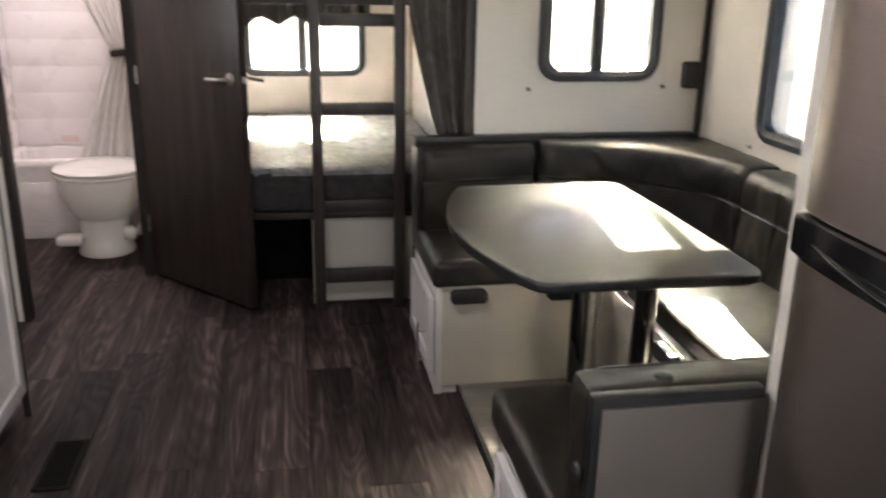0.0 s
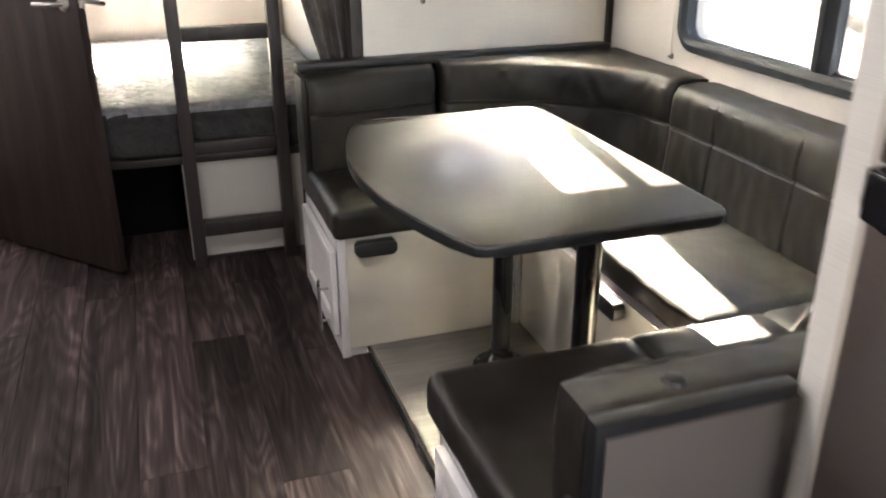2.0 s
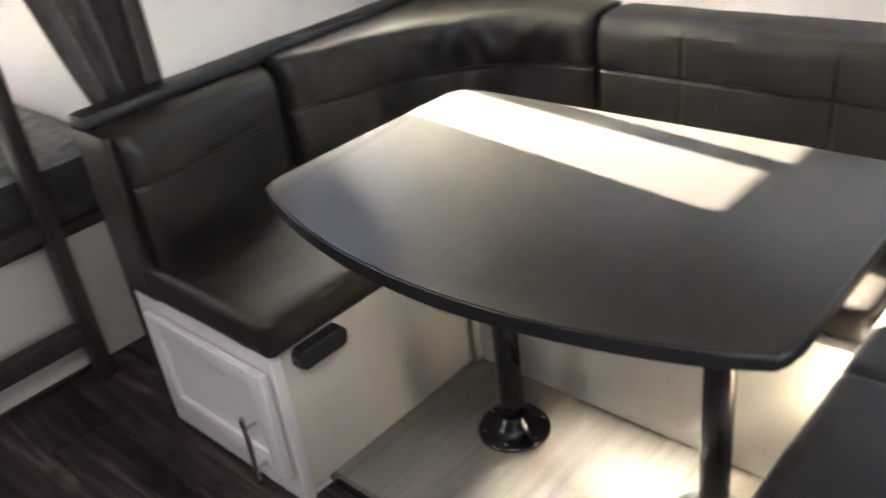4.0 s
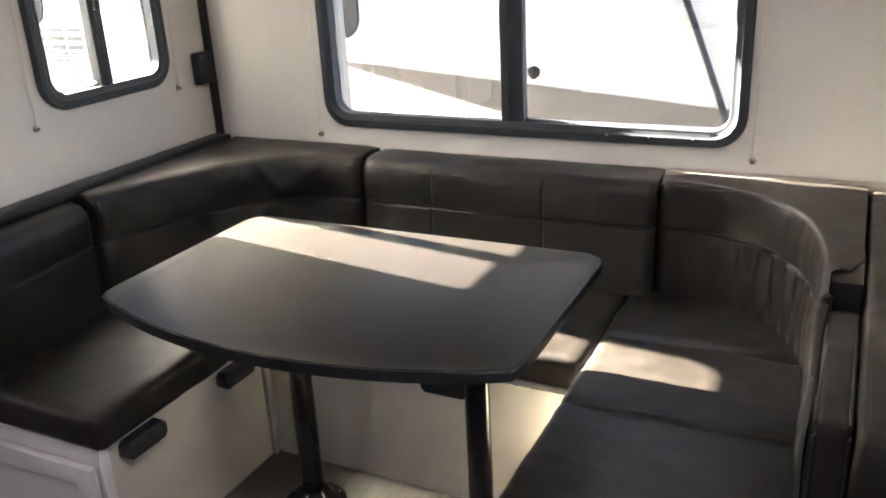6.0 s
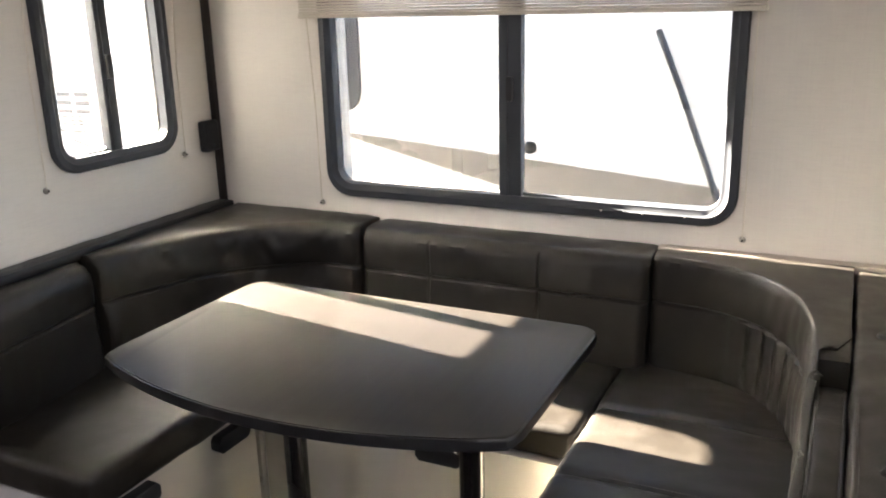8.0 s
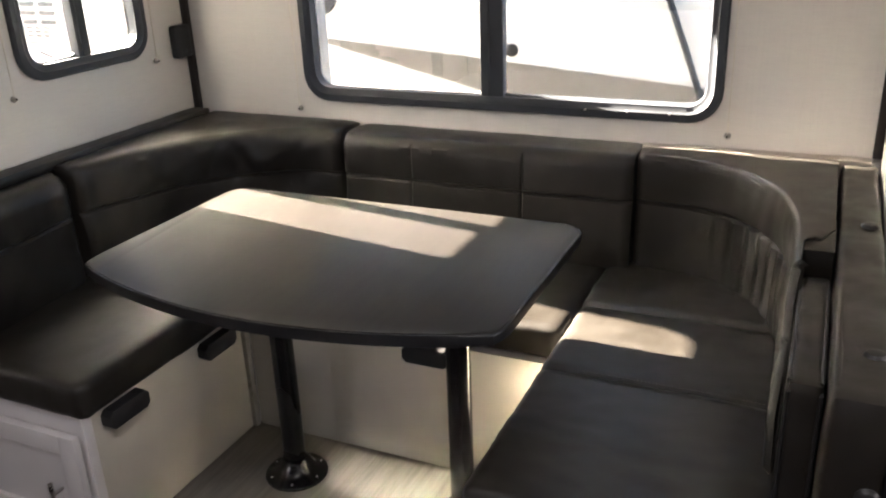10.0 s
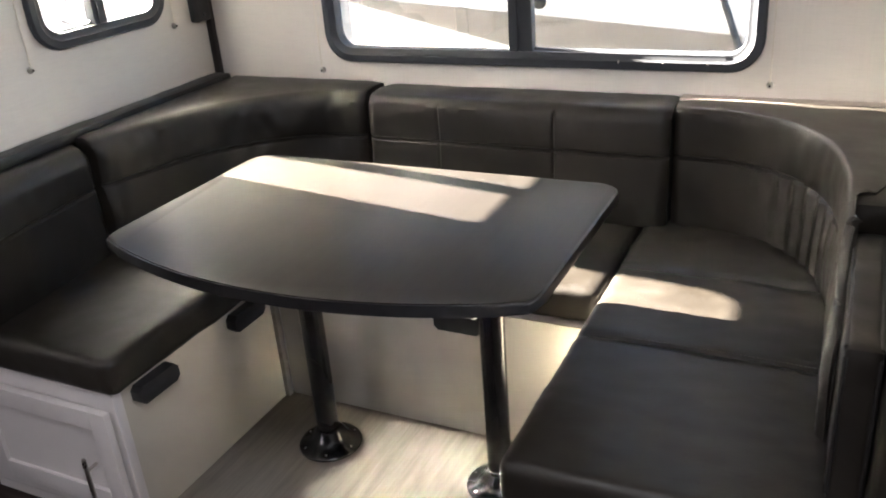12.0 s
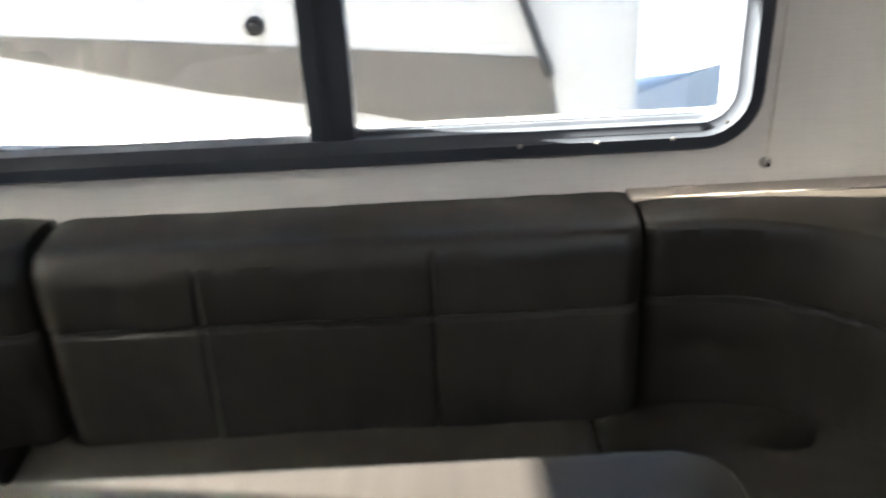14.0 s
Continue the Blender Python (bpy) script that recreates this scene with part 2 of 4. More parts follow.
GLOSS_BLACK = plain("gloss_black_plastic", (0.007, 0.007, 0.008), 0.10, 0, 0.1, 10, 0.01)
FRAME_GREY = plain("charcoal_window_frame", (0.030, 0.034, 0.042), 0.44, 0.0, 0.15, 12, 0.05)
CHROME = plain("satin_nickel", (0.52, 0.50, 0.47), 0.32, 1.0, 0.05, 30, 0.02)
STEEL = brushed_steel("brushed_steel")
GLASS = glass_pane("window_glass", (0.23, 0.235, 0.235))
CLEAR = plain("clear_grey_plastic", (0.30, 0.28, 0.25), 0.3)
CORD = plain("shade_cord", (0.70, 0.65, 0.56), 0.8)
SHADE = plain("pleated_shade", (0.60, 0.555, 0.48), 0.7)
MATTRESS = quilt_mat("grey_mattress_ticking", (0.13, 0.13, 0.138), (0.30, 0.30, 0.315))
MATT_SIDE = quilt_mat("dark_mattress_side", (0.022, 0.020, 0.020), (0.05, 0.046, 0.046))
CURTAIN = quilt_mat("taupe_curtain_cloth", (0.075, 0.068, 0.063), (0.135, 0.122, 0.113))
SHOWER_CLOTH = quilt_mat("white_shower_curtain", (0.72, 0.68, 0.66), (0.80, 0.76, 0.74))
PORCELAIN = plain("white_porcelain", (0.78, 0.74, 0.71), 0.16, 0, 0.04, 5, 0.01)
TUBWHITE = plain("white_tub_plastic", (0.80, 0.74, 0.74), 0.3, 0, 0.03, 5, 0.03)
BOARD_BACK = plain("taupe_panel_back", (0.060, 0.051, 0.045), 0.55, 0, 0.08, 6, 0.1)
VALANCE = quilt_mat("dark_valance_cloth", (0.020, 0.018, 0.017), (0.040, 0.036, 0.034))
VENT = plain("dark_bronze_vent", (0.006, 0.005, 0.0045), 0.75, 0, 0.1, 14, 0.05, 0.15)
GELCOAT = plain("white_gelcoat", (0.80, 0.79, 0.77), 0.25, 0, 0.03, 2, 0.02)
DECAL_TAUPE = plain("taupe_decal", (0.20, 0.185, 0.165), 0.35, 0, 0.08, 2, 0.02)
DECAL_GREY = plain("grey_decal", (0.20, 0.19, 0.185), 0.35, 0, 0.08, 2, 0.02)
GRAVEL = plain("pale_gravel", (0.24, 0.225, 0.205), 0.9, 0, 0.35, 9, 0.6)
TINTED = plain("tinted_window", (0.03, 0.032, 0.035), 0.08, 0, 0.1, 3, 0.01)
RUBBER = plain("tyre_rubber", (0.018, 0.018, 0.018), 0.8, 0, 0.2, 20, 0.2)
CARPAINT = plain("pale_car_paint", (0.80, 0.79, 0.77), 0.5, 0.0, 0.05, 4, 0.02)
UNDER = plain("dark_plywood", (0.05, 0.042, 0.036), 0.8, 0, 0.2, 8, 0.2)


# ---- mesh helpers ----
def mesh_of(name, bm, mat, smooth=True):
    bm.normal_update()
    me = bpy.data.meshes.new(name)
    bm.to_mesh(me)
    bm.free()
    if mat:
        me.materials.append(mat)
    if smooth:
        for p in me.polygons:
            p.use_smooth = True
        me.set_sharp_from_angle(angle=radians(38))
    return me


def part(name, bm, mat, parent, label=""):
    ob = new(name, mesh_of(name, bm, mat))
    ob.parent = parent
    return tagged(ob, label)


def solo(name, bm, mat, label, category, group="", kind=""):
    return tagged(new(name, mesh_of(name, bm, mat)), label, category, group, kind)


def thing(name, label, category, group="", kind="", at=(0, 0, 0)):
    ob = new(name)
    ob.empty_display_size = 0.05
    ob.location = at
    return tagged(ob, label, category, group, kind)


def box(x0, x1, y0, y1, z0, z1, bevel=0.0, seg=2, bm=None):
    own = bmesh.new()
    bmesh.ops.create_cube(own, size=1)
    for v in own.verts:
        v.co = Vector(((x0 + x1) / 2 + v.co.x * (x1 - x0), (y0 + y1) / 2 + v.co.y * (y1 - y0), (z0 + z1) / 2 + v.co.z * (z1 - z0)))
    if bevel:
        bmesh.ops.bevel(own, geom=own.edges[:], offset=bevel, segments=seg, profile=0.6, affect="EDGES")
    if bm is None:
        return own
    merge(bm, own)
    return bm


def merge(bm, other, m=None):
    if m is not None:
        bmesh.ops.transform(other, matrix=m, verts=other.verts[:])
    me = bpy.data.meshes.new("tmp")
    other.to_mesh(me)
    other.free()
    bm.from_mesh(me)
    bpy.data.meshes.remove(me)
    return bm


def prism(pts, z0, z1, bevel=0.0, seg=2, m=None):
    """An upright block on a plan outline given counter-clockwise."""
    bm = bmesh.new()
    low = [bm.verts.new((x, y, z0)) for x, y in pts]
    top = [bm.verts.new((x, y, z1)) for x, y in pts]
    a, b = bm.faces.new(low[::-1]), bm.faces.new(top)
    for i in range(len(pts)):
        j = (i + 1) % len(pts)
        bm.faces.new((low[i], low[j], top[j], top[i]))
    if bevel:
        rim = {e for f in (a, b) for e in f.edges}
        rim |= {e for e in bm.edges if e not in rim and e.calc_face_angle(0) > 0.6}
        bmesh.ops.bevel(bm, geom=list(rim), offset=bevel, segments=seg, profile=0.6, affect="EDGES")
    if m is not None:
        bmesh.ops.transform(bm, matrix=m, verts=bm.verts[:])
    return bm


def lathe(profile, n=32, m=None):
    """A turned body from (radius, height) pairs."""
    bm = bmesh.new()
    rings = [[bm.verts.new((r * math.cos(2 * math.pi * k / n), r * math.sin(2 * math.pi * k / n), z)) for k in range(n)] for r, z in profile]
    for a, b in zip(rings, rings[1:]):
        for k in range(n):
            bm.faces.new((a[k], a[(k + 1) % n], b[(k + 1) % n], b[k]))
    bm.faces.new(rings[0][::-1])
    bm.faces.new(rings[-1])
    if m is not None:
        bmesh.ops.transform(bm, matrix=m, verts=bm.verts[:])
    return bm


def tube(path, r, n=10, bm=None):
    """A round rod along a line of points."""
    bm = bm or bmesh.new()
    path = [Vector(p) for p in path]
    rings = []
    for i, p in enumerate(path):
        d = (path[min(i + 1, len(path) - 1)] - path[max(i - 1, 0)]).normalized()
        side = d.cross(Vector((0, 0, 1)) if abs(d.z) < 0.9 else Vector((1, 0, 0))).normalized()
        up = side.cross(d)
        rings.append([bm.verts.new(p + r * (math.cos(2 * math.pi * k / n) * side + math.sin(2 * math.pi * k / n) * up)) for k in range(n)])
    for a, b in zip(rings, rings[1:]):
        for k in range(n):
            bm.faces.new((a[k], a[(k + 1) % n], b[(k + 1) % n], b[k]))
    bm.faces.new(rings[0][::-1])
    bm.faces.new(rings[-1])
    bmesh.ops.recalc_face_normals(bm, faces=bm.faces[:])
    return bm


def cushion(x0, x1, y0, y1, z0, z1, r=0.03, n=(24, 16, 5), crown=0.008, wrinkle=0.003, grooves=(), seed=0.0):
    """A foam cushion: rounded block with a crowned, lightly creased cover; grooves: sewn seams across it at x."""
    bm = bmesh.new()
    h = Vector(((x1 - x0) / 2, (y1 - y0) / 2, (z1 - z0) / 2))
    c = Vector(((x0 + x1) / 2, (y0 + y1) / 2, (z0 + z1) / 2))
    seen = {}

    def vert(i, j, k):
        if (i, j, k) not in seen:
            p = Vector(((2 * i / n[0] - 1) * h.x, (2 * j / n[1] - 1) * h.y, (2 * k / n[2] - 1) * h.z))
            q = Vector([max(-(h[a] - r), min(h[a] - r, p[a])) for a in range(3)])
            d = p - q
            if d.length > 1e-9:
                p = q + d.normalized() * r
            u, v = p.x / h.x, p.y / h.y
            bulge = crown * (1 - u * u) * (1 - v * v)
            p.z += bulge if p.z > 0 else 0
            w = noise.noise(Vector((p.x * 9 + seed, p.y * 9, p.z * 9))) + 0.5 * noise.noise(Vector((p.x * 27, p.y * 27 + seed, p.z * 20)))
            p += (d.normalized() if d.length > 1e-9 else Vector((0, 0, 1))) * wrinkle * w
            for g in grooves:
                gap = abs(p.x + c.x - g)
                if gap < 0.03 and p.z > 0:
                    p.z -= 0.009 * (1 - gap / 0.03) ** 2
            seen[i, j, k] = bm.verts.new(p + c)
        return seen[i, j, k]

    for a, b, s in ((0, 1, 2), (1, 2, 0), (2, 0, 1)):
        for side in (0, n[s]):
            for i in range(n[a]):
                for j in range(n[b]):
                    quad = []
                    for di, dj in ((0, 0), (1, 0), (1, 1), (0, 1)):
                        key = [0, 0, 0]
                        key[a], key[b], key[s] = i + di, j + dj, side
                        quad.append(vert(*key))
                    bm.faces.new(quad if side else quad[::-1])
    bmesh.ops.remove_doubles(bm, verts=bm.verts[:], dist=1e-5)
    bmesh.ops.recalc_face_normals(bm, faces=bm.faces[:])
    return bm


def backrest(front, back, z0, z1, seam_z, lean=0.03, r=0.03, vseams=(), gather=(), seed=0.0, amp=0.004, slant=0.0, creases=()):
    """A sewn back cushion: a lofted front along a plan line with a cross seam, upright seams and gathers, filled back to a second line."""
    bm = bmesh.new()
    f = [Vector((*p, 0)) for p in front]
    b = [Vector((*p, 0)) for p in back]
    run = [0.0]
    for p, q in zip(f, f[1:]):
        run.append(run[-1] + (q - p).length)
    total = run[-1]
    zs = sorted([z0 + (z1 - r - z0) * k / 16 for k in range(17)] + [seam_z + d for d in (-0.014, -0.007, -0.003, 0.0, 0.003, 0.007, 0.014)])
    thread = []
    upright = [[] for g in vseams]
    near = [min(range(len(f)), key=lambda i: abs(run[i] - g)) for g in vseams]
    rows = []
    for i, p in enumerate(f):
        t = (f[min(i + 1, len(f) - 1)] - f[max(i - 1, 0)]).normalized()
        nrm = Vector((t.y, -t.x, 0))
        if nrm.dot(b[i] - p) > 0:
            nrm = -nrm
        s = run[i]
        end = min(s, total - s)
        pinch = 0.016 * max(0.0, 1 - end / 0.03) ** 2
        late = max(0.0, min(1.0, (s - total + 0.36) / 0.36)) * slant
        ring = []
        for z in zs:
            u = (z - z0) / (z1 - z0)
            off = -lean * u - pinch
            off -= 0.007 * max(0.0, 1 - abs(z - seam_z) / 0.007)
            off += 0.004 * math.sin(math.pi * min(1, max(0, (z - z0) / (seam_z - z0)))) if z < seam_z else 0.005 * math.sin(math.pi * (z - seam_z) / (z1 - seam_z))
            for g in vseams:
                off -= 0.007 * max(0.0, 1 - abs(s - g) / 0.006)
            if gather and gather[0] < s < gather[1] and z < seam_z:
                env = math.sin(math.pi * (s - gather[0]) / (gather[1] - gather[0])) * (0.35 + 0.65 * (z - z0) / (seam_z - z0))
                off += 0.0055 * env * math.sin((s - gather[0]) * 2 * math.pi / 0.055)
            off += amp * noise.noise(Vector((s * 7 + seed, z * 9, seed))) + amp * 0.5 * noise.noise(Vector((s * 24 + seed, z * 16, seed)))
            for g, tilt, depth in creases:
                gap = s - g - tilt * (z - seam_z)
                off -= depth * math.exp(-(gap / 0.013) ** 2) * max(0.0, min(1.0, (z - seam_z) / 0.05))
                off += 0.6 * depth * math.exp(-((gap - 0.030) / 0.022) ** 2) * max(0.0, min(1.0, (z - seam_z) / 0.05))
            ring.append(p + nrm * off - t * late * u + Vector((0, 0, z)))
            if i in near and z > z0 + 0.02:
                upright[near.index(i)].append(ring[-1] + nrm * 0.0022 + t * 0.003)
            if z == seam_z:
                thread.append(ring[-1] + nrm * 0.0025 + Vector((0, 0, 0.003)))
        edge = p - nrm * (lean + pinch) - t * late
        for k in range(1, 6):
            a = math.pi / 2 * k / 5
            ring.append(edge - nrm * (r * (1 - math.cos(a))) + Vector((0, 0, z1 - r + r * math.sin(a) - pinch * 0.3)))
        inner = edge - nrm * r
        for k in range(1, 5):
            q = inner.lerp(b[i] - t * late, k / 4)
            ring.append(q + Vector((0, 0, z1 - pinch * 0.3 + 0.004 * math.sin(math.pi * k / 4) + 0.002 * noise.noise(Vector((q.x * 14, q.y * 14, seed))))))
        ring.append(b[i] + Vector((0, 0, z0)))
        rows.append([bm.verts.new(v) for v in ring])
    for a, c in zip(rows, rows[1:]):
        for k in range(len(a)):
            j = (k + 1) % len(a)
            bm.faces.new((a[k], c[k], c[j], a[j]))
    for ring in (rows[0], rows[-1]):
        bm.faces.new(ring)
    bmesh.ops.recalc_face_normals(bm, faces=bm.faces[:])
    return bm, thread, upright


def back_cushion(name, label, front, back, z0, z1, lean, r, vseams=(), gather=(), seed=0.0, amp=0.004, slant=0.0, creases=()):
    """A back cushion as a thing: its cover and the pale thread of its cross seam."""
    t = thing(name, label, "cushion", "dinette back cushions", at=(*front[len(front) // 2], z0))
    inv = Matrix.Translation(-Vector((*front[len(front) // 2], z0)))
    bm, thread, upright = backrest(front, back, z0, z1, 0.688, lean, r, vseams, gather, seed, amp, slant, creases)
    bmesh.ops.transform(bm, matrix=inv, verts=bm.verts[:])
    part("cover", bm, VINYL, t)
    bm = tube(thread[2:-2], 0.0011, 6)
    bmesh.ops.transform(bm, matrix=inv, verts=bm.verts[:])
    part("seam_thread", bm, THREAD, t, "pale seam thread")
    for run in upright:
        part("seam_thread", _moved(tube(run, 0.0011, 6), inv), THREAD, t, "pale seam thread")


def line(p, q, n):
    return [(p[0] + (q[0] - p[0]) * k / n, p[1] + (q[1] - p[1]) * k / n) for k in range(n + 1)]


def smooth_line(pts, n):
    """Points at even steps on a smooth line through a few given ones."""
    out = []
    m = len(pts) - 1
    for k in range(n + 1):
        t = k / n * m
        i = min(int(t), m - 1)
        u = t - i
        p = [Vector(pts[max(0, min(m, i + d))]) for d in (-1, 0, 1, 2)]
        v = 0.5 * (2 * p[1] + (p[2] - p[0]) * u + (2 * p[0] - 5 * p[1] + 4 * p[2] - p[3]) * u * u + (3 * p[1] - p[0] - 3 * p[2] + p[3]) * u ** 3)
        out.append((v.x, v.y))
    return out


def rounded(x0, x1, y0, y1, r, n=7):
    pts = []
    for cx, cy, a in ((x1 - r, y0 + r, -90), (x1 - r, y1 - r, 0), (x0 + r, y1 - r, 90), (x0 + r, y0 + r, 180)):
        pts += [(cx + r * math.cos(radians(a + 90 * k / n)), cy + r * math.sin(radians(a + 90 * k / n))) for k in range(n + 1)]
    return pts


def ring(outer, inner, profile, m):
    """A frame between two outlines of equal count; profile: (share of the way inward, height)."""
    bm = bmesh.new()
    loops = []
    for s, w in profile:
        loops.append([bm.verts.new((o[0] + (i[0] - o[0]) * s, o[1] + (i[1] - o[1]) * s, w)) for o, i in zip(outer, inner)])
    n = len(outer)
    for a, b in zip(loops, loops[1:] + loops[:1]):
        for k in range(n):
            bm.faces.new((a[k], a[(k + 1) % n], b[(k + 1) % n], b[k]))
    bmesh.ops.recalc_face_normals(bm, faces=bm.faces[:])
    bmesh.ops.transform(bm, matrix=m, verts=bm.verts[:])
    return bm


def wall_mesh(u0, u1, v0, v1, holes, thick, m):
    """A wall panel in its own plane (u along, v up, thickness backwards) with openings right through."""
    us = sorted({u0, u1, *(h[0] for h in holes), *(h[1] for h in holes)})
    vs = sorted({v0, v1, *(h[2] for h in holes), *(h[3] for h in holes)})
    bm = bmesh.new()
    at = {}

    def vert(i, j, k):
        if (i, j, k) not in at:
            at[i, j, k] = bm.verts.new((us[i], vs[j], -thick * k))
        return at[i, j, k]

    def solid(i, j):
        if not (0 <= i < len(us) - 1 and 0 <= j < len(vs) - 1):
            return False
        cu, cv = (us[i] + us[i + 1]) / 2, (vs[j] + vs[j + 1]) / 2
        return not any(h[0] < cu < h[1] and h[2] < cv < h[3] for h in holes)

    for i in range(len(us) - 1):
        for j in range(len(vs) - 1):
            if not solid(i, j):
                continue
            bm.faces.new([vert(i, j, 0), vert(i + 1, j, 0), vert(i + 1, j + 1, 0), vert(i, j + 1, 0)])
            bm.faces.new([vert(i, j + 1, 1), vert(i + 1, j + 1, 1), vert(i + 1, j, 1), vert(i, j, 1)])
            for (di, dj), (p, q) in (((-1, 0), ((i, j + 1), (i, j))), ((1, 0), ((i + 1, j), (i + 1, j + 1))), ((0, -1), ((i, j), (i + 1, j))), ((0, 1), ((i + 1, j + 1), (i, j + 1)))):
                if not solid(i + di, j + dj):
                    bm.faces.new([vert(*q, 0), vert(*p, 0), vert(*p, 1), vert(*q, 1)])
    bmesh.ops.recalc_face_normals(bm, faces=bm.faces[:])
    bmesh.ops.transform(bm, matrix=m, verts=bm.verts[:])
    return bm


def plane_of(origin, u, v):
    u, v = Vector(u), Vector(v)
    w = u.cross(v)
    return Matrix(((u.x, v.x, w.x, origin[0]), (u.y, v.y, w.y, origin[1]), (u.z, v.z, w.z, origin[2]), (0, 0, 0, 1)))


def setting(name, bm, mat, label, category):
    return solo(name, bm, mat, label, category, "", "structure")


def _moved(bm, m):
    bmesh.ops.transform(bm, matrix=m, verts=bm.verts[:])
    return bm


# ---- the shell ----
REAR = plane_of((0, 0.545, 0), (1, 0, 0), (0, 0, 1))
OUTER = plane_of((1.17, 0, 0), (0, -1, 0), (0, 0, 1))
BUNKWALL = plane_of((0, 2.6, 0), (1, 0, 0), (0, 0, 1))
RIGHT = plane_of((0.28, 0, 0), (0, -1, 0), (0, 0, 1))
LEFT = plane_of((-2.05, 0, 0), (0, 1, 0), (0, 0, 1))

setting("floor", box(-2.1, 0.088, -3.20, 2.65, -0.06, -0.007), UNDER, "main floor deck under the dark vinyl planks", "floor")
setting("floor_bunk", box(0.088, 0.28, 0.592, 2.65, -0.06, -0.001), PLANK, "dark vinyl floor beside the bunk", "floor")
setting("floor_fridge", box(0.088, 0.30, -3.20, -1.606, -0.06, -0.001), PLANK, "dark vinyl floor before the refrigerator", "floor")
setting("slide_floor", box(0.092, 1.17, -1.58, 0.545, -0.02, 0.03, 0.004), LIGHT_WOOD, "bleached oak print vinyl floor of the dinette slide-out", "floor")
setting("slide_floor_edge", box(0.082, 0.0915, -1.60, 0.0, -0.006, 0.010, 0.002), BLACK_EDGE, "thin black edge strip of the raised slide-out floor", "trim")
setting("wall_slide_rear", wall_mesh(0.236, 1.17, 0, 1.95, [(0.508, 0.942, 1.065, 1.58)], 0.045, REAR), WALL_X, "cream linen-print wall of the slide-out with a small window", "wall")
setting("wall_slide_outer", wall_mesh(-0.59, 1.625, -0.05, 1.95, [(-0.062, 1.159, 0.91, 1.55)], 0.10, OUTER), WALL_Y, "cream linen-print outer wall of the slide-out with a wide window", "wall")
setting("wall_slide_front", box(0.262, 1.17, -1.625, -1.578, 0.0, 1.95), WALL_X, "cream linen-print end wall of the slide-out", "wall")
setting("ceiling_slide", box(0.262, 1.22, -1.625, 0.59, 1.95, 2.0), CEIL, "plain white slide-out ceiling", "ceiling")
setting("ceiling", box(-2.1, 0.262, -3.20, 2.65, 2.0, 2.05), CEIL, "plain white main ceiling", "ceiling")
setting("wall_right_rear", box(0.28, 0.33, 0.595, 2.65, -0.05, 2.0), WALL_Y, "cream linen-print side wall beside the bunks", "wall")
setting("wall_right_front", wall_mesh(1.6285, 3.20, -0.05, 2.0, [(1.6685, 2.37, 0.02, 1.80)], 0.05, RIGHT), FASCIA, "cream wall round the refrigerator recess", "wall")
setting("wall_left", wall_mesh(-3.20, 2.65, -0.05, 2.0, [(-2.58, -2.12, 1.17, 1.73)], 0.05, LEFT), WALL_Y, "cream linen-print side wall with an added tinted window", "wall")
setting("wall_front", wall_mesh(-0.33, 2.1, -0.05, 2.0, [(-0.28, 0.14, 1.03, 1.51)], 0.05, plane_of((0, -3.15, 0), (-1, 0, 0), (0, 0, 1))), WALL_X, "plain cream wall at the front end with an added tinted window", "wall")
setting("wall_rear", wall_mesh(-2.1, 0.33, -0.05, 2.0, [(-0.715, -0.04, 0.865, 1.32)], 0.05, BUNKWALL), WALL_X, "cream rear wall with the bunk window", "wall")
setting("wall_bath_side", box(-1.19, -1.15, 1.45, 2.6, 0, 2.0), WALL_Y, "cream partition between bunks and bathroom", "wall")
setting("wall_bath_front", box(-2.05, -1.60, 0.90, 0.94, 0, 2.0), WALL_X, "cream bathroom partition", "wall")
setting("slide_header", box(0.18, 0.262, -1.69, 0.60, 1.88, 2.0, 0.004), FASCIA, "cream header over the slide-out opening", "trim")
setting("slide_post_trim", box(0.195, 0.2355, 0.547, 0.592, 0.0, 1.88, 0.004), DARK_TRIM, "dark wood-foil upright trim at the slide-out's edge", "trim")
setting("slide_fascia", box(0.252, 0.2785, -1.668, -1.628, 0.0, 1.88, 0.004), FASCIA, "cream fascia strip between slide-out and refrigerator", "trim")
setting("corner_trim", box(1.148, 1.169, 0.522, 0.544, 0.825, 1.95, 0.003), DARK_TRIM, "narrow dark corner trim strip", "trim")
setting("corner_trim_front", box(1.148, 1.169, -1.577, -1.556, 0.82, 1.95, 0.003), DARK_TRIM, "narrow dark corner trim strip", "trim")
setting("bunk_corner_trim", box(0.262, 0.279, 2.582, 2.599, 0.6, 2.0, 0.003), FASCIA, "narrow cream corner trim in the bunk", "trim")
setting("window_ledge", box(1.128, 1.169, -1.556, -0.992, 0.79, 0.818, 0.004), FASCIA, "narrow cream ledge behind the corner cushion", "trim")


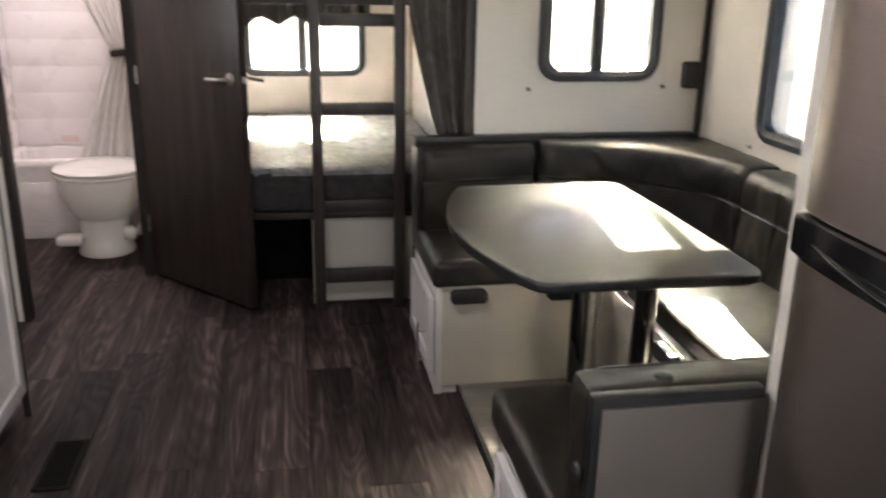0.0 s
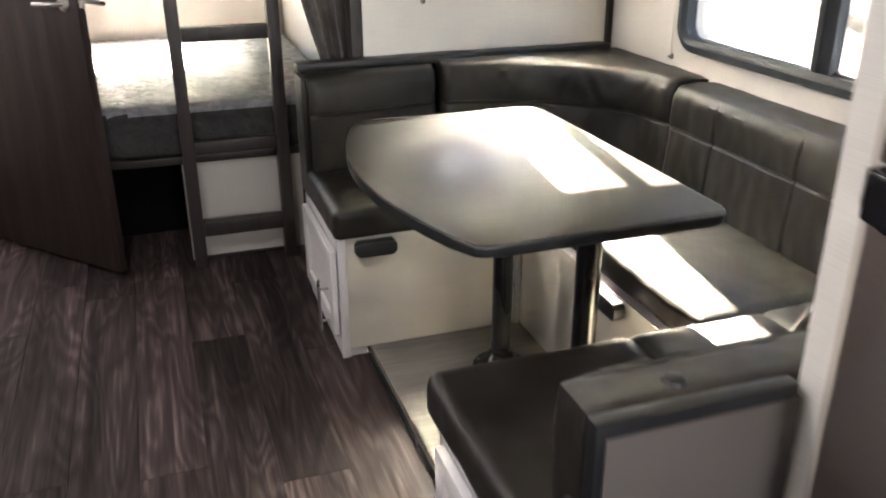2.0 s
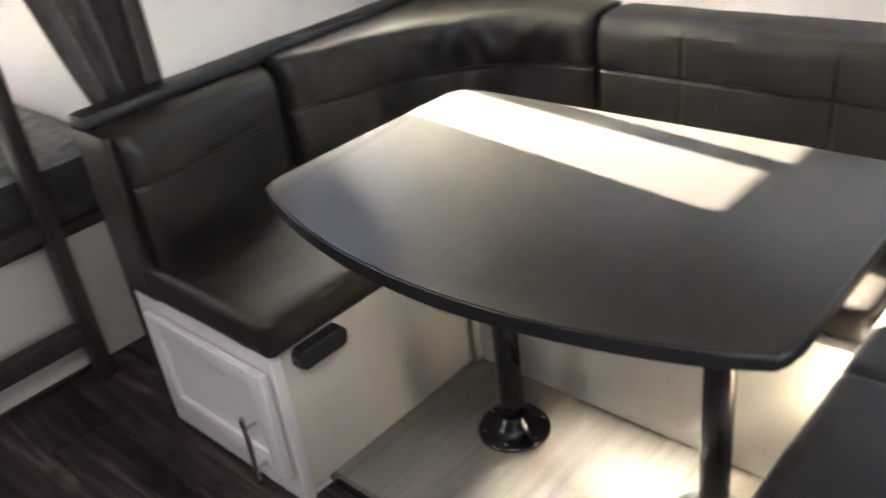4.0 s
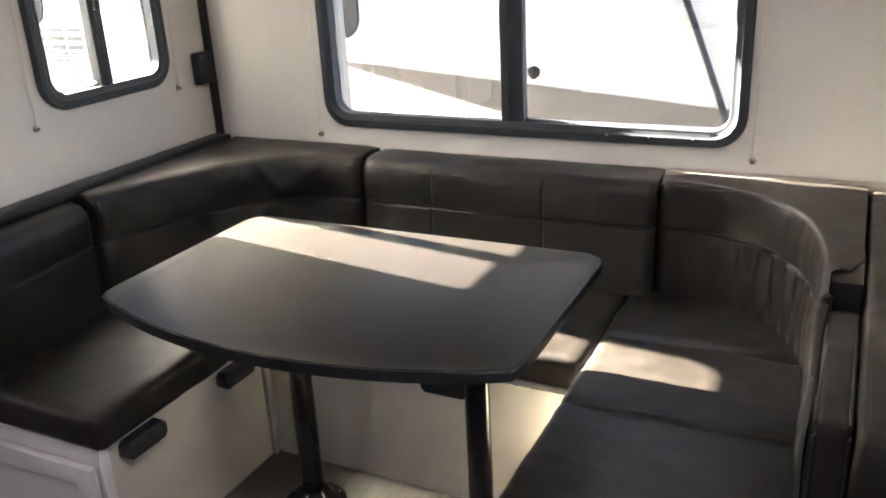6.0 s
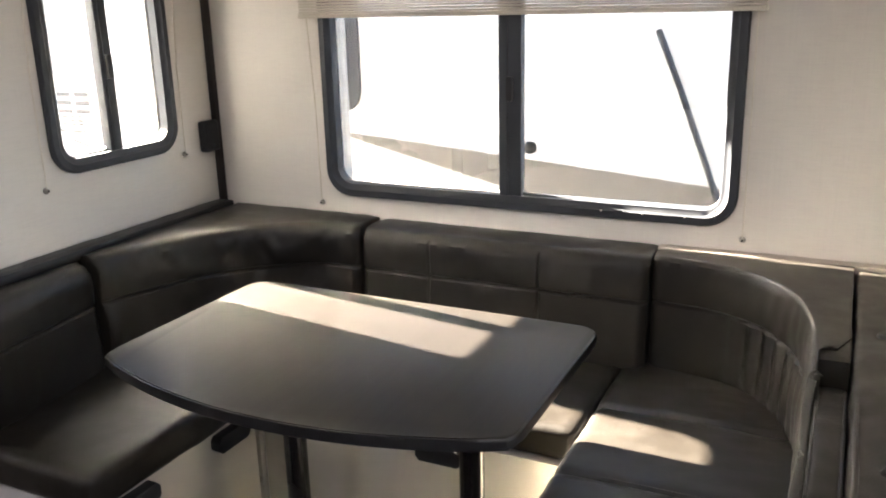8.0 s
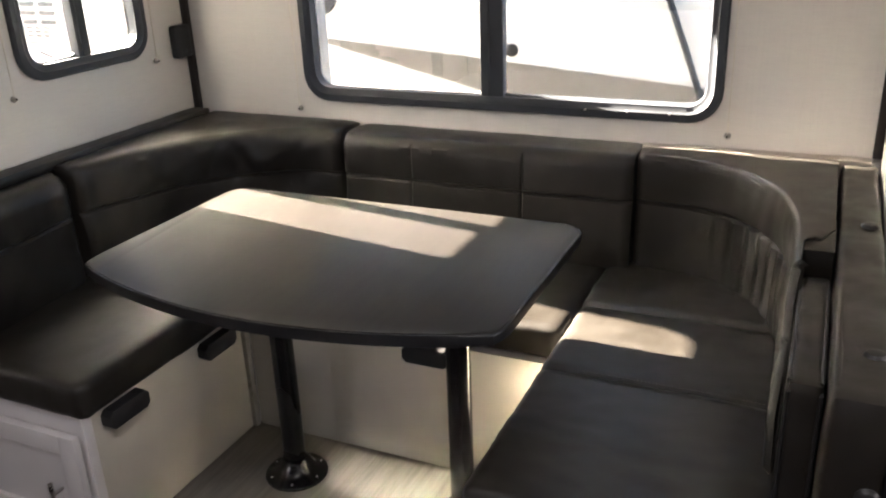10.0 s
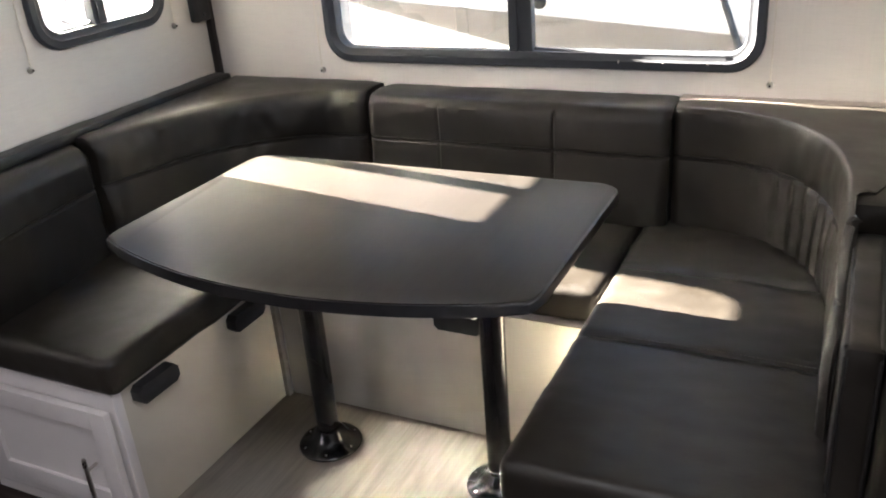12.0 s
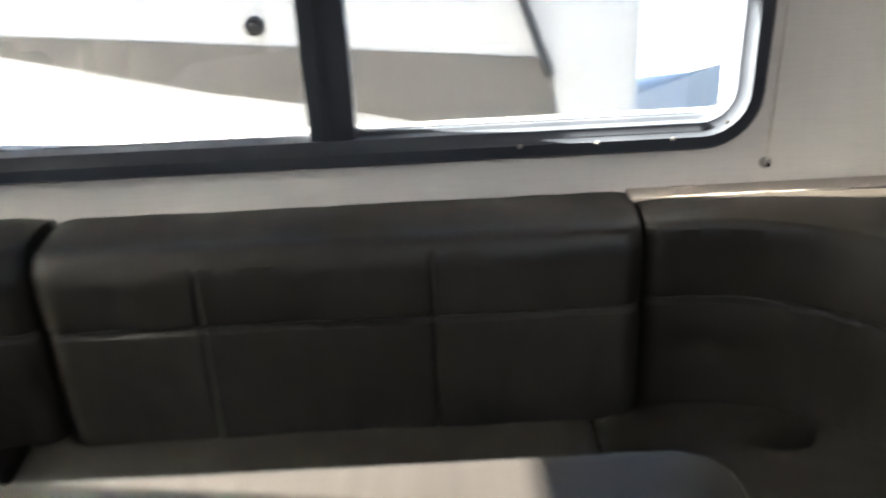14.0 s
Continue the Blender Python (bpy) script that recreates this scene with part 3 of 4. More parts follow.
def window(name, m, u0, u1, v0, v1, mull, mw, label, open_half=1, screws=()):
    """A sliding trailer window: rounded clamp frame, tracks, mullion, two panes, latch and screws."""
    w = thing(name, label, "window", "", "structure")
    o = rounded(u0, u1, v0, v1, 0.085)
    i = rounded(u0 + 0.042, u1 - 0.042, v0 + 0.042, v1 - 0.042, 0.05)
    part("window_frame", ring(o, i, [(0, 0.001), (0, 0.012), (0.12, 0.018), (0.55, 0.019), (0.72, 0.012), (1, 0.010), (1, -0.03), (0.8, -0.03), (0.8, 0.001)], m), FRAME_GREY, w)
    a, b = (mull, u1 - 0.042) if open_half else (u0 + 0.042, mull)
    io = rounded(a - 0.004, b + 0.004, v0 + 0.038, v1 - 0.038, 0.045)
    ii = rounded(a + 0.014, b - 0.006, v0 + 0.047, v1 - 0.047, 0.039)
    part("sash", ring(io, ii, [(0, -0.028), (0, -0.012), (0.5, -0.008), (1, -0.012), (1, -0.028)], m), FRAME_GREY, w)
    bm = box(mull - mw / 2, mull + mw / 2, v0 + 0.030, v1 - 0.030, -0.028, 0.006, 0.004)
    bmesh.ops.transform(bm, matrix=m, verts=bm.verts[:])
    part("mullion", bm, FRAME_GREY, w)
    bm = box(mull - mw * 0.22, mull - mw * 0.08, v0 + 0.030, v1 - 0.030, 0.0065, 0.010, 0.001)
    bmesh.ops.transform(bm, matrix=m, verts=bm.verts[:])
    part("track_rib", bm, FRAME_GREY, w)
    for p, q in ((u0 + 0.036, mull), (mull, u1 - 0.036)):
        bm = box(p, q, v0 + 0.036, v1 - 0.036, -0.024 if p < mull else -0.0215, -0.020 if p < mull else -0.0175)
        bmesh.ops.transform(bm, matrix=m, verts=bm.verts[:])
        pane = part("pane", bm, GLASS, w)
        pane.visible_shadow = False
    bm = box(mull - 0.008, mull + 0.012, (v0 + v1) / 2 - 0.03, (v0 + v1) / 2 + 0.04, 0.0065, 0.02, 0.004)
    bmesh.ops.transform(bm, matrix=m, verts=bm.verts[:])
    part("latch", bm, BLACK_PLASTIC, w)
    a, b = (mull, u1 - 0.036) if open_half else (u0 + 0.036, mull)
    part("top_rail", _moved(box(a, b, v1 - 0.064, v1 - 0.036, -0.016, -0.004, 0.002), m), FRAME_GREY, w)
    for u, dv in screws:
        part("screw", lathe([(0.0035, 0), (0.0035, 0.001), (0.002, 0.0022)], 10, m @ Matrix.Translation((u, v0 + dv, 0.0185))), CHROME, w)
    return w


window("window_1", REAR, 0.478, 0.972, 1.035, 1.598, 0.716, 0.046, "small dark-framed sliding window with rounded corners", 0)
window("window_2", OUTER, -0.092, 1.189, 0.88, 1.58, 0.545, 0.07, "wide dark-framed sliding window with rounded corners", 1, ((0.825, 0.022), (0.942, 0.022), (1.056, 0.022), (1.135, 0.044)))
window("window_3", BUNKWALL, -0.745, -0.01, 0.835, 1.35, -0.385, 0.05, "dark-framed bunk window letting in sunlight", 0)


# two unseen windows, added as openings for the front and entry fill lamps
window("added_front_window", plane_of((0, -3.15, 0), (-1, 0, 0), (0, 0, 1)), -0.31, 0.17, 1.00, 1.54, -0.07, 0.04, "unseen dark-framed tinted window added behind the front fill lamp", 0)
window("added_entry_window", LEFT, -2.61, -2.09, 1.14, 1.76, -2.35, 0.04, "unseen dark-framed tinted window added behind the entry fill lamp", 0)


def shade(name, m, u0, u1, v0, v1, label):
    """A pleated shade drawn up under its headrail."""
    s = thing(name, label, "window shade")
    part("headrail", _moved(box(u0, u1, v1 - 0.03, v1, 0.012, 0.062, 0.004), m), SHADE, s)
    bm = bmesh.new()
    k = int((v1 - v0 - 0.03) / 0.009)
    for j in range(k):
        z = v0 + 0.012 + (v1 - 0.03 - v0 - 0.012) * j / k
        box(u0 + 0.004, u1 - 0.004, z + 0.001, z + 0.0078, 0.014 + 0.003 * (j % 2), 0.056 - 0.003 * (j % 2), 0.001, 1, bm)
    part("pleats", _moved(bm, m), SHADE, s)
    part("bottom_rail", _moved(box(u0 + 0.002, u1 - 0.002, v0, v0 + 0.012, 0.012, 0.06, 0.003), m), SHADE, s)
    return s


shade("pleated_shade", OUTER, -0.135, 1.23, 1.44, 1.60, "beige pleated shade gathered up above the wide window")
shade("pleated_shade", REAR, 0.44, 1.01, 1.60, 1.72, "beige pleated shade gathered up above the small window")


def cord(m, u, v, top):
    """A shade guide cord with its clear hold-down clip."""
    c = thing("shade_cord", "thin beige shade cord held by a clear clip", "shade cord", "shade cords")
    part("clip", lathe([(0.009, 0), (0.009, 0.004), (0.006, 0.008), (0.0035, 0.012)], 14, m @ Matrix.Translation((u, v, 0.001))), CLEAR, c)
    part("screw", lathe([(0.003, 0), (0.003, 0.003)], 8, m @ Matrix.Translation((u, v, 0.013))), BLACK_METAL, c)
    bm = tube([m @ Vector((u, v - 0.002, 0.008)), m @ Vector((u, v + (top - v) * 0.5, 0.010)), m @ Vector((u, top, 0.03))], 0.0016, 6)
    part("string", bm, CORD, c)


cord(REAR, 0.447, 1.006, 1.62)
cord(REAR, 0.999, 1.015, 1.62)
cord(OUTER, -0.122, 0.849, 1.46)
cord(OUTER, 1.207, 0.850, 1.46)

spk = thing("wall_speaker", "small black wall box beside the corner trim", "speaker")
part("housing", _moved(box(1.074, 1.1475, 1.008, 1.113, 0.001, 0.034, 0.012, 3), REAR), BLACK_PLASTIC, spk)
part("button", lathe([(0.006, 0), (0.006, 0.002), (0.004, 0.003)], 14, REAR @ Matrix.Translation((1.11, 1.03, 0.0342))), FRAME_GREY, spk)


# ---- dinette table ----
def table_outline(g):
    pts = []
    x0, x1, y0, y1, r, bow = 0.052 - g, 0.620 + g, -0.978 - g, -0.022 + g, 0.05, 0.094
    for cx, cy, a in ((x1 - r, y0 + r, -90), (x1 - r, y1 - r, 0)):
        pts += [(cx + r * math.cos(radians(a + 90 * k / 8)), cy + r * math.sin(radians(a + 90 * k / 8))) for k in range(9)]
    h = (y1 - y0) / 2 - 0.03
    ym = (y0 + y1) / 2
    pts += [(x0 + 0.06, y1), (x0 + 0.03, y1 - 0.003), (x0 + 0.011, y1 - 0.012)]
    for k in range(1, 24):
        s = 1 - 2 * k / 24
        pts.append((x0 - bow * (1 - s * s), ym + h * s))
    pts += [(x0 + 0.011, y0 + 0.012), (x0 + 0.03, y0 + 0.003), (x0 + 0.06, y0)]
    return pts


table = thing("dinette_table", "charcoal oak laminate table with a bowed end on two black pedestals", "table", at=(0.43, -0.5, 0.03))
INV = Matrix.Translation((-0.43, 0.5, -0.03))
part("edge_band", _moved(prism(table_outline(0.0), 0.741, 0.7635, 0.006, 3), INV), BLACK_EDGE, table, "black moulded edge band")
part("tabletop", _moved(prism(table_outline(-0.0035), 0.7455, 0.765, 0.0015, 2), INV), LAMINATE, table)
for y in (-0.245, -0.735):
    off = Matrix.Translation((0.0, y + 0.5, 0))
    leg = part("pedestal_leg", lathe([(0.029, 0.03), (0.029, 0.69)], 28, off), BLACK_METAL, table)
    flange = part("floor_flange", lathe([(0.083, 0.0), (0.084, 0.005), (0.080, 0.010), (0.062, 0.015), (0.046, 0.034), (0.037, 0.050), (0.033, 0.054), (0.030, 0.055)], 36, off), BLACK_METAL, table)
    for k in range(6):
        a = math.pi * k / 3 + 0.4
        sc = part("screw", lathe([(0.0045, 0.0085), (0.0045, 0.012), (0.002, 0.0135)], 10, off @ Matrix.Translation((0.069 * math.cos(a), 0.069 * math.sin(a), 0))), CHROME, flange)
    part("top_flange", lathe([(0.031, 0.655), (0.040, 0.668), (0.075, 0.698), (0.084, 0.7105)], 32, off), BLACK_METAL, table)


# ---- dinette benches ----
def shaker_door(parent, x, y0, y1, z0, z1, hy):
    """A framed cabinet door facing the aisle, with a bar pull."""
    d = part("door", box(x - 0.010, x - 0.001, y0 + 0.04, y1 - 0.04, z0 + 0.04, z1 - 0.04), WHITE, parent, "white shaker door")
    for a, b, c, e in ((y0, y0 + 0.05, z0, z1), (y1 - 0.05, y1, z0, z1), (y0 + 0.0502, y1 - 0.0502, z0, z0 + 0.05), (y0 + 0.0502, y1 - 0.0502, z1 - 0.05, z1)):
        part("rail", box(x - 0.020, x - 0.001, a, b, c, e, 0.002), WHITE, d)
    zc = (z0 + z1) / 2 - 0.065
    bm = tube([(x - 0.048, hy, zc - 0.088), (x - 0.048, hy, zc + 0.088)], 0.0055, 12)
    for z in (zc - 0.055, zc + 0.055):
        tube([(x - 0.019, hy, z), (x - 0.048, hy, z)], 0.0045, 10, bm)
    part("handle", bm, CHROME, d, "satin nickel bar handle")


def stop(parent, m, u0, u1, v):
    """A black moulded hand-pull under the seat edge."""
    p = prism([(u0, v - 0.012), (u0 + 0.012, v - 0.024), (u1 - 0.012, v - 0.024), (u1, v - 0.012), (u1, v + 0.012), (u1 - 0.012, v + 0.024), (u0 + 0.012, v + 0.024), (u0, v + 0.012)], 0.001, 0.034, 0.005, 2, m)
    part("bench_latch", p, BLACK_PLASTIC, parent, "black plastic latch")


benches = "dinette bench bases"
ba = thing("dinette_bench", "white bench base with cream side panel and shaker door", "bench", benches, at=(0, 0, 0))
part("body", box(0.003, 1.16, 0.012, 0.53, 0.031, 0.402), WHITE, ba)
part("plinth", box(0.003, 0.080, 0.012, 0.53, 0.001, 0.030), WHITE, ba)
part("face_frame", box(0.0, 0.026, 0.001, 0.0115, 0.001, 0.404, 0.002), WHITE, ba)
part("side_panel", box(0.0262, 0.596, 0.003, 0.0115, 0.0305, 0.404, 0.001), CREAM, ba, "cream bench side panel")
part("corner_strip", box(0.574, 0.595, -0.012, 0.0025, 0.031, 0.404, 0.002), CLEAR, ba, "grey metal corner strip")
shaker_door(ba, 0.0, 0.022, 0.475, 0.078, 0.358, 0.092)
SIDEA = plane_of((0, 0.003, 0), (1, 0, 0), (0, 0, 1))
stop(ba, SIDEA, 0.05, 0.178, 0.372)
stop(ba, SIDEA, 0.392, 0.52, 0.370)

bmid = thing("dinette_bench", "cream bench base under the wide window", "bench", benches)
part("body", box(0.604, 1.16, -0.945, 0.010, 0.031, 0.402), WHITE, bmid)
part("front_panel", box(0.597, 0.6035, -0.945, -0.013, 0.0305, 0.404, 0.001), CREAM, bmid, "cream bench front panel")
stop(bmid, plane_of((0.597, 0, 0), (0, -1, 0), (0, 0, 1)), 0.515, 0.645, 0.378)

bb = thing("dinette_bench", "white bench base with shaker door beside the refrigerator", "bench", benches)
part("body", box(0.003, 1.16, -1.484, -0.958, 0.031, 0.402), WHITE, bb)
part("plinth", box(0.003, 0.080, -1.484, -0.958, 0.001, 0.030), WHITE, bb)
part("side_panel", box(0.0, 1.16, -0.957, -0.9465, 0.0305, 0.404, 0.001), CREAM, bb, "cream bench side panel")
shaker_door(bb, 0.0, -1.46, -0.975, 0.078, 0.350, -1.03)

seats = "dinette seat cushions"
solo("seat_cushion", cushion(-0.012, 1.05, -0.022, 0.455, 0.405, 0.500, 0.022, (52, 26, 8), 0.006, 0.003, (), 1.0), VINYL, "dark espresso vinyl seat cushion on the bench", "cushion", seats)
solo("seat_cushion", cushion(0.612, 1.12, -0.926, -0.028, 0.405, 0.494, 0.022, (28, 42, 8), 0.006, 0.0035, (), 4.0), VINYL, "dark espresso vinyl seat cushion under the wide window", "cushion", seats)
seat_b = thing("seat_cushion", "long dark espresso vinyl seat cushion with sewn cross seams", "cushion", seats, at=(0.5, -1.2, 0.405))
part("cover", _moved(cushion(-0.026, 1.12, -1.468, -0.930, 0.405, 0.502, 0.023, (120, 30, 8), 0.006, 0.003, (0.425, 0.755), 8.0), Matrix.Translation((-0.5, 1.2, -0.405))), VINYL, seat_b)
bm = bmesh.new()
for k in range(62):
    y = -0.955 - k * 0.0078
    box(0.4345, 0.4354, y - 0.0042, y, 0.4930, 0.4982 + 0.0056 * (1 - ((y + 1.2) / 0.27) ** 2), 0.0, 1, bm)
part("stitching", _moved(bm, Matrix.Translation((-0.5, 1.2, -0.405))), THREAD, seat_b, "pale topstitching")


def poly(ctrl, n):
    """Even index steps along straight pieces."""
    out = []
    m = len(ctrl) - 1
    for k in range(n + 1):
        t = k / n * m
        i = min(int(t), m - 1)
        u = t - i
        out.append((ctrl[i][0] + (ctrl[i + 1][0] - ctrl[i][0]) * u, ctrl[i][1] + (ctrl[i + 1][1] - ctrl[i][1]) * u))
    return out


backs = "dinette back cushions"
Z0, Z1 = 0.497, 0.815
back_cushion("back_cushion", "dark espresso vinyl back cushion standing on the bench", line((0.012, 0.352), (0.452, 0.402), 60), line((0.012, 0.474), (0.455, 0.474), 60), Z0, Z1 - 0.006, 0.006, 0.030, (), (), 2.0, 0.005)
cf = [(0.468, 0.392), (0.57, 0.372), (0.72, 0.322), (0.85, 0.238), (0.955, 0.125), (1.005, 0.01), (1.022, -0.095)]
cb = [(0.468, 0.474), (0.68, 0.474), (0.92, 0.474), (1.164, 0.474), (1.164, 0.25), (1.164, 0.06), (1.164, -0.095)]
back_cushion("corner_cushion", "curved dark espresso vinyl corner back cushion, loosely creased", smooth_line(cf, 120), poly(cb, 120), Z0, Z1 + 0.006, 0.014, 0.028, (), (), 5.0, 0.009, 0.0, ((0.17, 0.6, 0.003), (0.27, -0.9, 0.006), (0.38, 0.5, 0.0045), (0.53, -0.5, 0.006), (0.61, 0.8, 0.003)))
back_cushion("back_cushion", "dark espresso vinyl back cushion sewn into three panels", line((1.008, -0.108), (1.008, -0.992), 260), line((1.164, -0.108), (1.164, -0.9945), 260), Z0, Z1, 0.020, 0.026, (0.232, 0.575), (), 9.0, 0.005)
df = [(1.035, -0.996), (1.022, -1.14), (0.955, -1.275), (0.83, -1.358), (0.66, -1.398), (0.42, -1.406), (0.20, -1.406)]
db = [(1.125, -0.9955), (1.125, -1.22), (1.124, -1.482), (0.90, -1.482), (0.62, -1.482), (0.46, -1.430), (0.20, -1.424)]
back_cushion("corner_cushion", "curved dark espresso vinyl corner back cushion with gathered pleats", smooth_line(df, 140), poly(db, 140), Z0, Z1 + 0.002, 0.008, 0.012, (), (0.16, 0.62), 12.0, 0.005, 0.22)

bo = thing("bolster_cushion", "narrow dark vinyl bolster standing between back cushion and bench end", "cushion", backs, at=(0.25, -1.452, 0.502))
BI = Matrix.Translation((-0.25, 1.452, -0.502))
part("cover", _moved(cushion(0.055, 0.470, -1.484, -1.431, 0.502, 0.774, 0.009, (34, 8, 18), 0.003, 0.004, (), 15.0), BI), VINYL, bo)
for y in (-1.480, -1.434):
    part("piping", _moved(tube([(0.057, y, 0.52), (0.055, y, 0.62), (0.056, y, 0.757), (0.065, y, 0.771), (0.2, y, 0.773), (0.45, y, 0.772)], 0.0036, 8), BI), VINYL_TOP, bo)

eb = thing("bench_end_board", "padded dark vinyl end board with buttons and taupe back panel", "bench end")
part("padding", cushion(-0.032, 1.126, -1.574, -1.487, 0.032, 0.812, 0.016, (64, 12, 40), 0.002, 0.0045, (), 20.0), VINYL, eb)
part("seam_fold", tube([(-0.024, -1.499, 0.800), (0.02, -1.496, 0.8075), (0.10, -1.497, 0.809), (0.20, -1.496, 0.8085), (0.32, -1.498, 0.808), (0.46, -1.500, 0.805)], 0.0058, 10), VINYL, eb)
part("corner_block", cushion(0.505, 0.70, -1.4865, -1.425, 0.503, 0.812, 0.008, (12, 6, 16), 0.002, 0.002, (), 27.0), VINYL, eb)
part("back_wrap", cushion(-0.032, 0.2505, -1.597, -1.570, 0.032, 0.811, 0.006, (14, 4, 34), 0.0, 0.001, (), 24.0), BLACK_EDGE, eb, "black edge welt")
part("back_panel", box(-0.019, 0.2505, -1.6005, -1.594, 0.032, 0.792, 0.0015), BOARD_BACK, eb, "taupe back panel")
for x in (0.665, 0.102):
    part("button", lathe([(0.016, -0.003), (0.0175, 0.002), (0.013, 0.008), (0.005, 0.010)], 20, Matrix.Translation((x, -1.545, 0.811))), VINYL_TOP, eb, "vinyl-covered button")
for z in (0.66, 0.45):
    part("button", lathe([(0.016, -0.003), (0.0175, 0.002), (0.013, 0.008), (0.005, 0.010)], 20, pose(-0.0315, -1.552, z, 0, -90, 0)), VINYL_TOP, eb, "vinyl-covered button")

lb = thing("bench_back_board", "dark vinyl-wrapped back board along the end wall", "bench back")
part("cap", cushion(-0.006, 1.146, 0.476, 0.5435, 0.806, 0.836, 0.008, (60, 5, 3), 0.001, 0.002, (), 30.0), VINYL_TOP, lb)
part("board", box(-0.004, 1.15, 0.534, 0.5435, 0.001, 0.806, 0.003), DARK_TRIM, lb)
part("end_pad", cushion(-0.010, 0.0105, 0.395, 0.532, 0.405, 0.805, 0.006, (3, 10, 24), 0.0, 0.002, (), 33.0), VINYL, lb)

# ---- refrigerator ----
fr = thing("refrigerator", "two-door brushed steel refrigerator with a black handle band", "refrigerator", at=(0.3, -2.03, 0.06))
FI = Matrix.Translation((-0.3, 2.03, -0.06))
part("body", _moved(box(0.262, 0.86, -2.355, -1.674, 0.06, 1.78, 0.004), FI), BLACK_PLASTIC, fr)


def fridge_door(z0, z1):
    """A door whose front bows gently outward."""
    pts = [(0.258, -2.352), (0.258, -1.672)]
    pts += [(0.198 + 0.010 * (2 * k / 28 - 1) ** 2 + 0.010 * (2 * k / 28 - 1) ** 8, -1.672 - 0.680 * k / 28) for k in range(29)]
    return _moved(prism(pts, z0, z1, 0.004, 2), FI)


part("freezer_door", fridge_door(1.118, 1.775), STEEL, fr, "brushed steel freezer door")
part("main_door", fridge_door(0.10, 1.058), STEEL, fr, "brushed steel main door")
pts = [(0.257, -2.350), (0.257, -1.674), (0.206, -1.674)]
pts += [(0.200 - 0.022 * math.sin(math.pi * k / 18) ** 0.7, -1.678 - 0.668 * k / 18) for k in range(19)] + [(0.206, -2.350)]
band_piece = part("handle_band", _moved(prism(pts, 1.0605, 1.1155, 0.006, 3), FI), GLOSS_BLACK, fr, "gloss black moulded handle band")
pts = [(0.196 - 0.024 * math.sin(math.pi * k / 20) ** 0.7, -1.74 - 0.58 * k / 20, 1.086 - 0.016 * math.sin(math.pi * k / 20)) for k in range(21)]
part("grip_lip", _moved(tube(pts, 0.006, 10), FI), GLOSS_BLACK, band_piece)
for z in (1.09, 1.76):
    part("hinge", _moved(box(0.214, 0.2515, -1.6715, -1.660, z - 0.022, z + 0.022, 0.003), FI), CHROME, fr)

# ---- bunks ----
bunk_plan = [(0.272, 0.945), (0.272, 2.592), (-1.142, 2.592), (-1.142, 1.56), (-0.78, 1.10), (-0.70, 1.005), (-0.64, 0.962), (-0.56, 0.945)]


def inset_plan(g):
    cx, cy = -0.35, 1.7
    return [(x + g * (1 if x < cx else -1), y + g * (1 if y < cy else -1)) for x, y in bunk_plan]


bk = thing("lower_bunk", "built-in lower bunk base with cream front panel and open storage", "bunk bed")
part("platform", prism(inset_plan(0.006), 0.395, 0.425, 0.004), DARK_TRIM, bk)
part("front_panel", box(-0.372, 0.272, 0.955, 0.972, 0.001, 0.394), linen_wall("linen_panel", (0.47, 0.44, 0.40), "x"), bk, "cream linen-print front panel")
part("side_panel", box(-0.388, -0.373, 0.955, 2.59, 0.001, 0.394), UNDER, bk)
# near-black sheet added for the deep shade inside the open storage
part("recess_shade", box(-0.985, -0.389, 1.30, 1.315, 0.001, 0.394), plain("recess_shade_black", (0.004, 0.004, 0.004), 0.95, 0, 0.1, 9, 0.1, 0.05), bk, "black sheet standing in for the shade under the bunk")
part("edge_strip", box(-0.3915, -0.3865, 0.946, 0.9545, 0.001, 0.394), CREAM, bk, "pale edge strip")
part("base_trim", box(-0.37, -0.02, 0.946, 0.9545, 0.001, 0.010, 0.002), DARK_TRIM, bk)


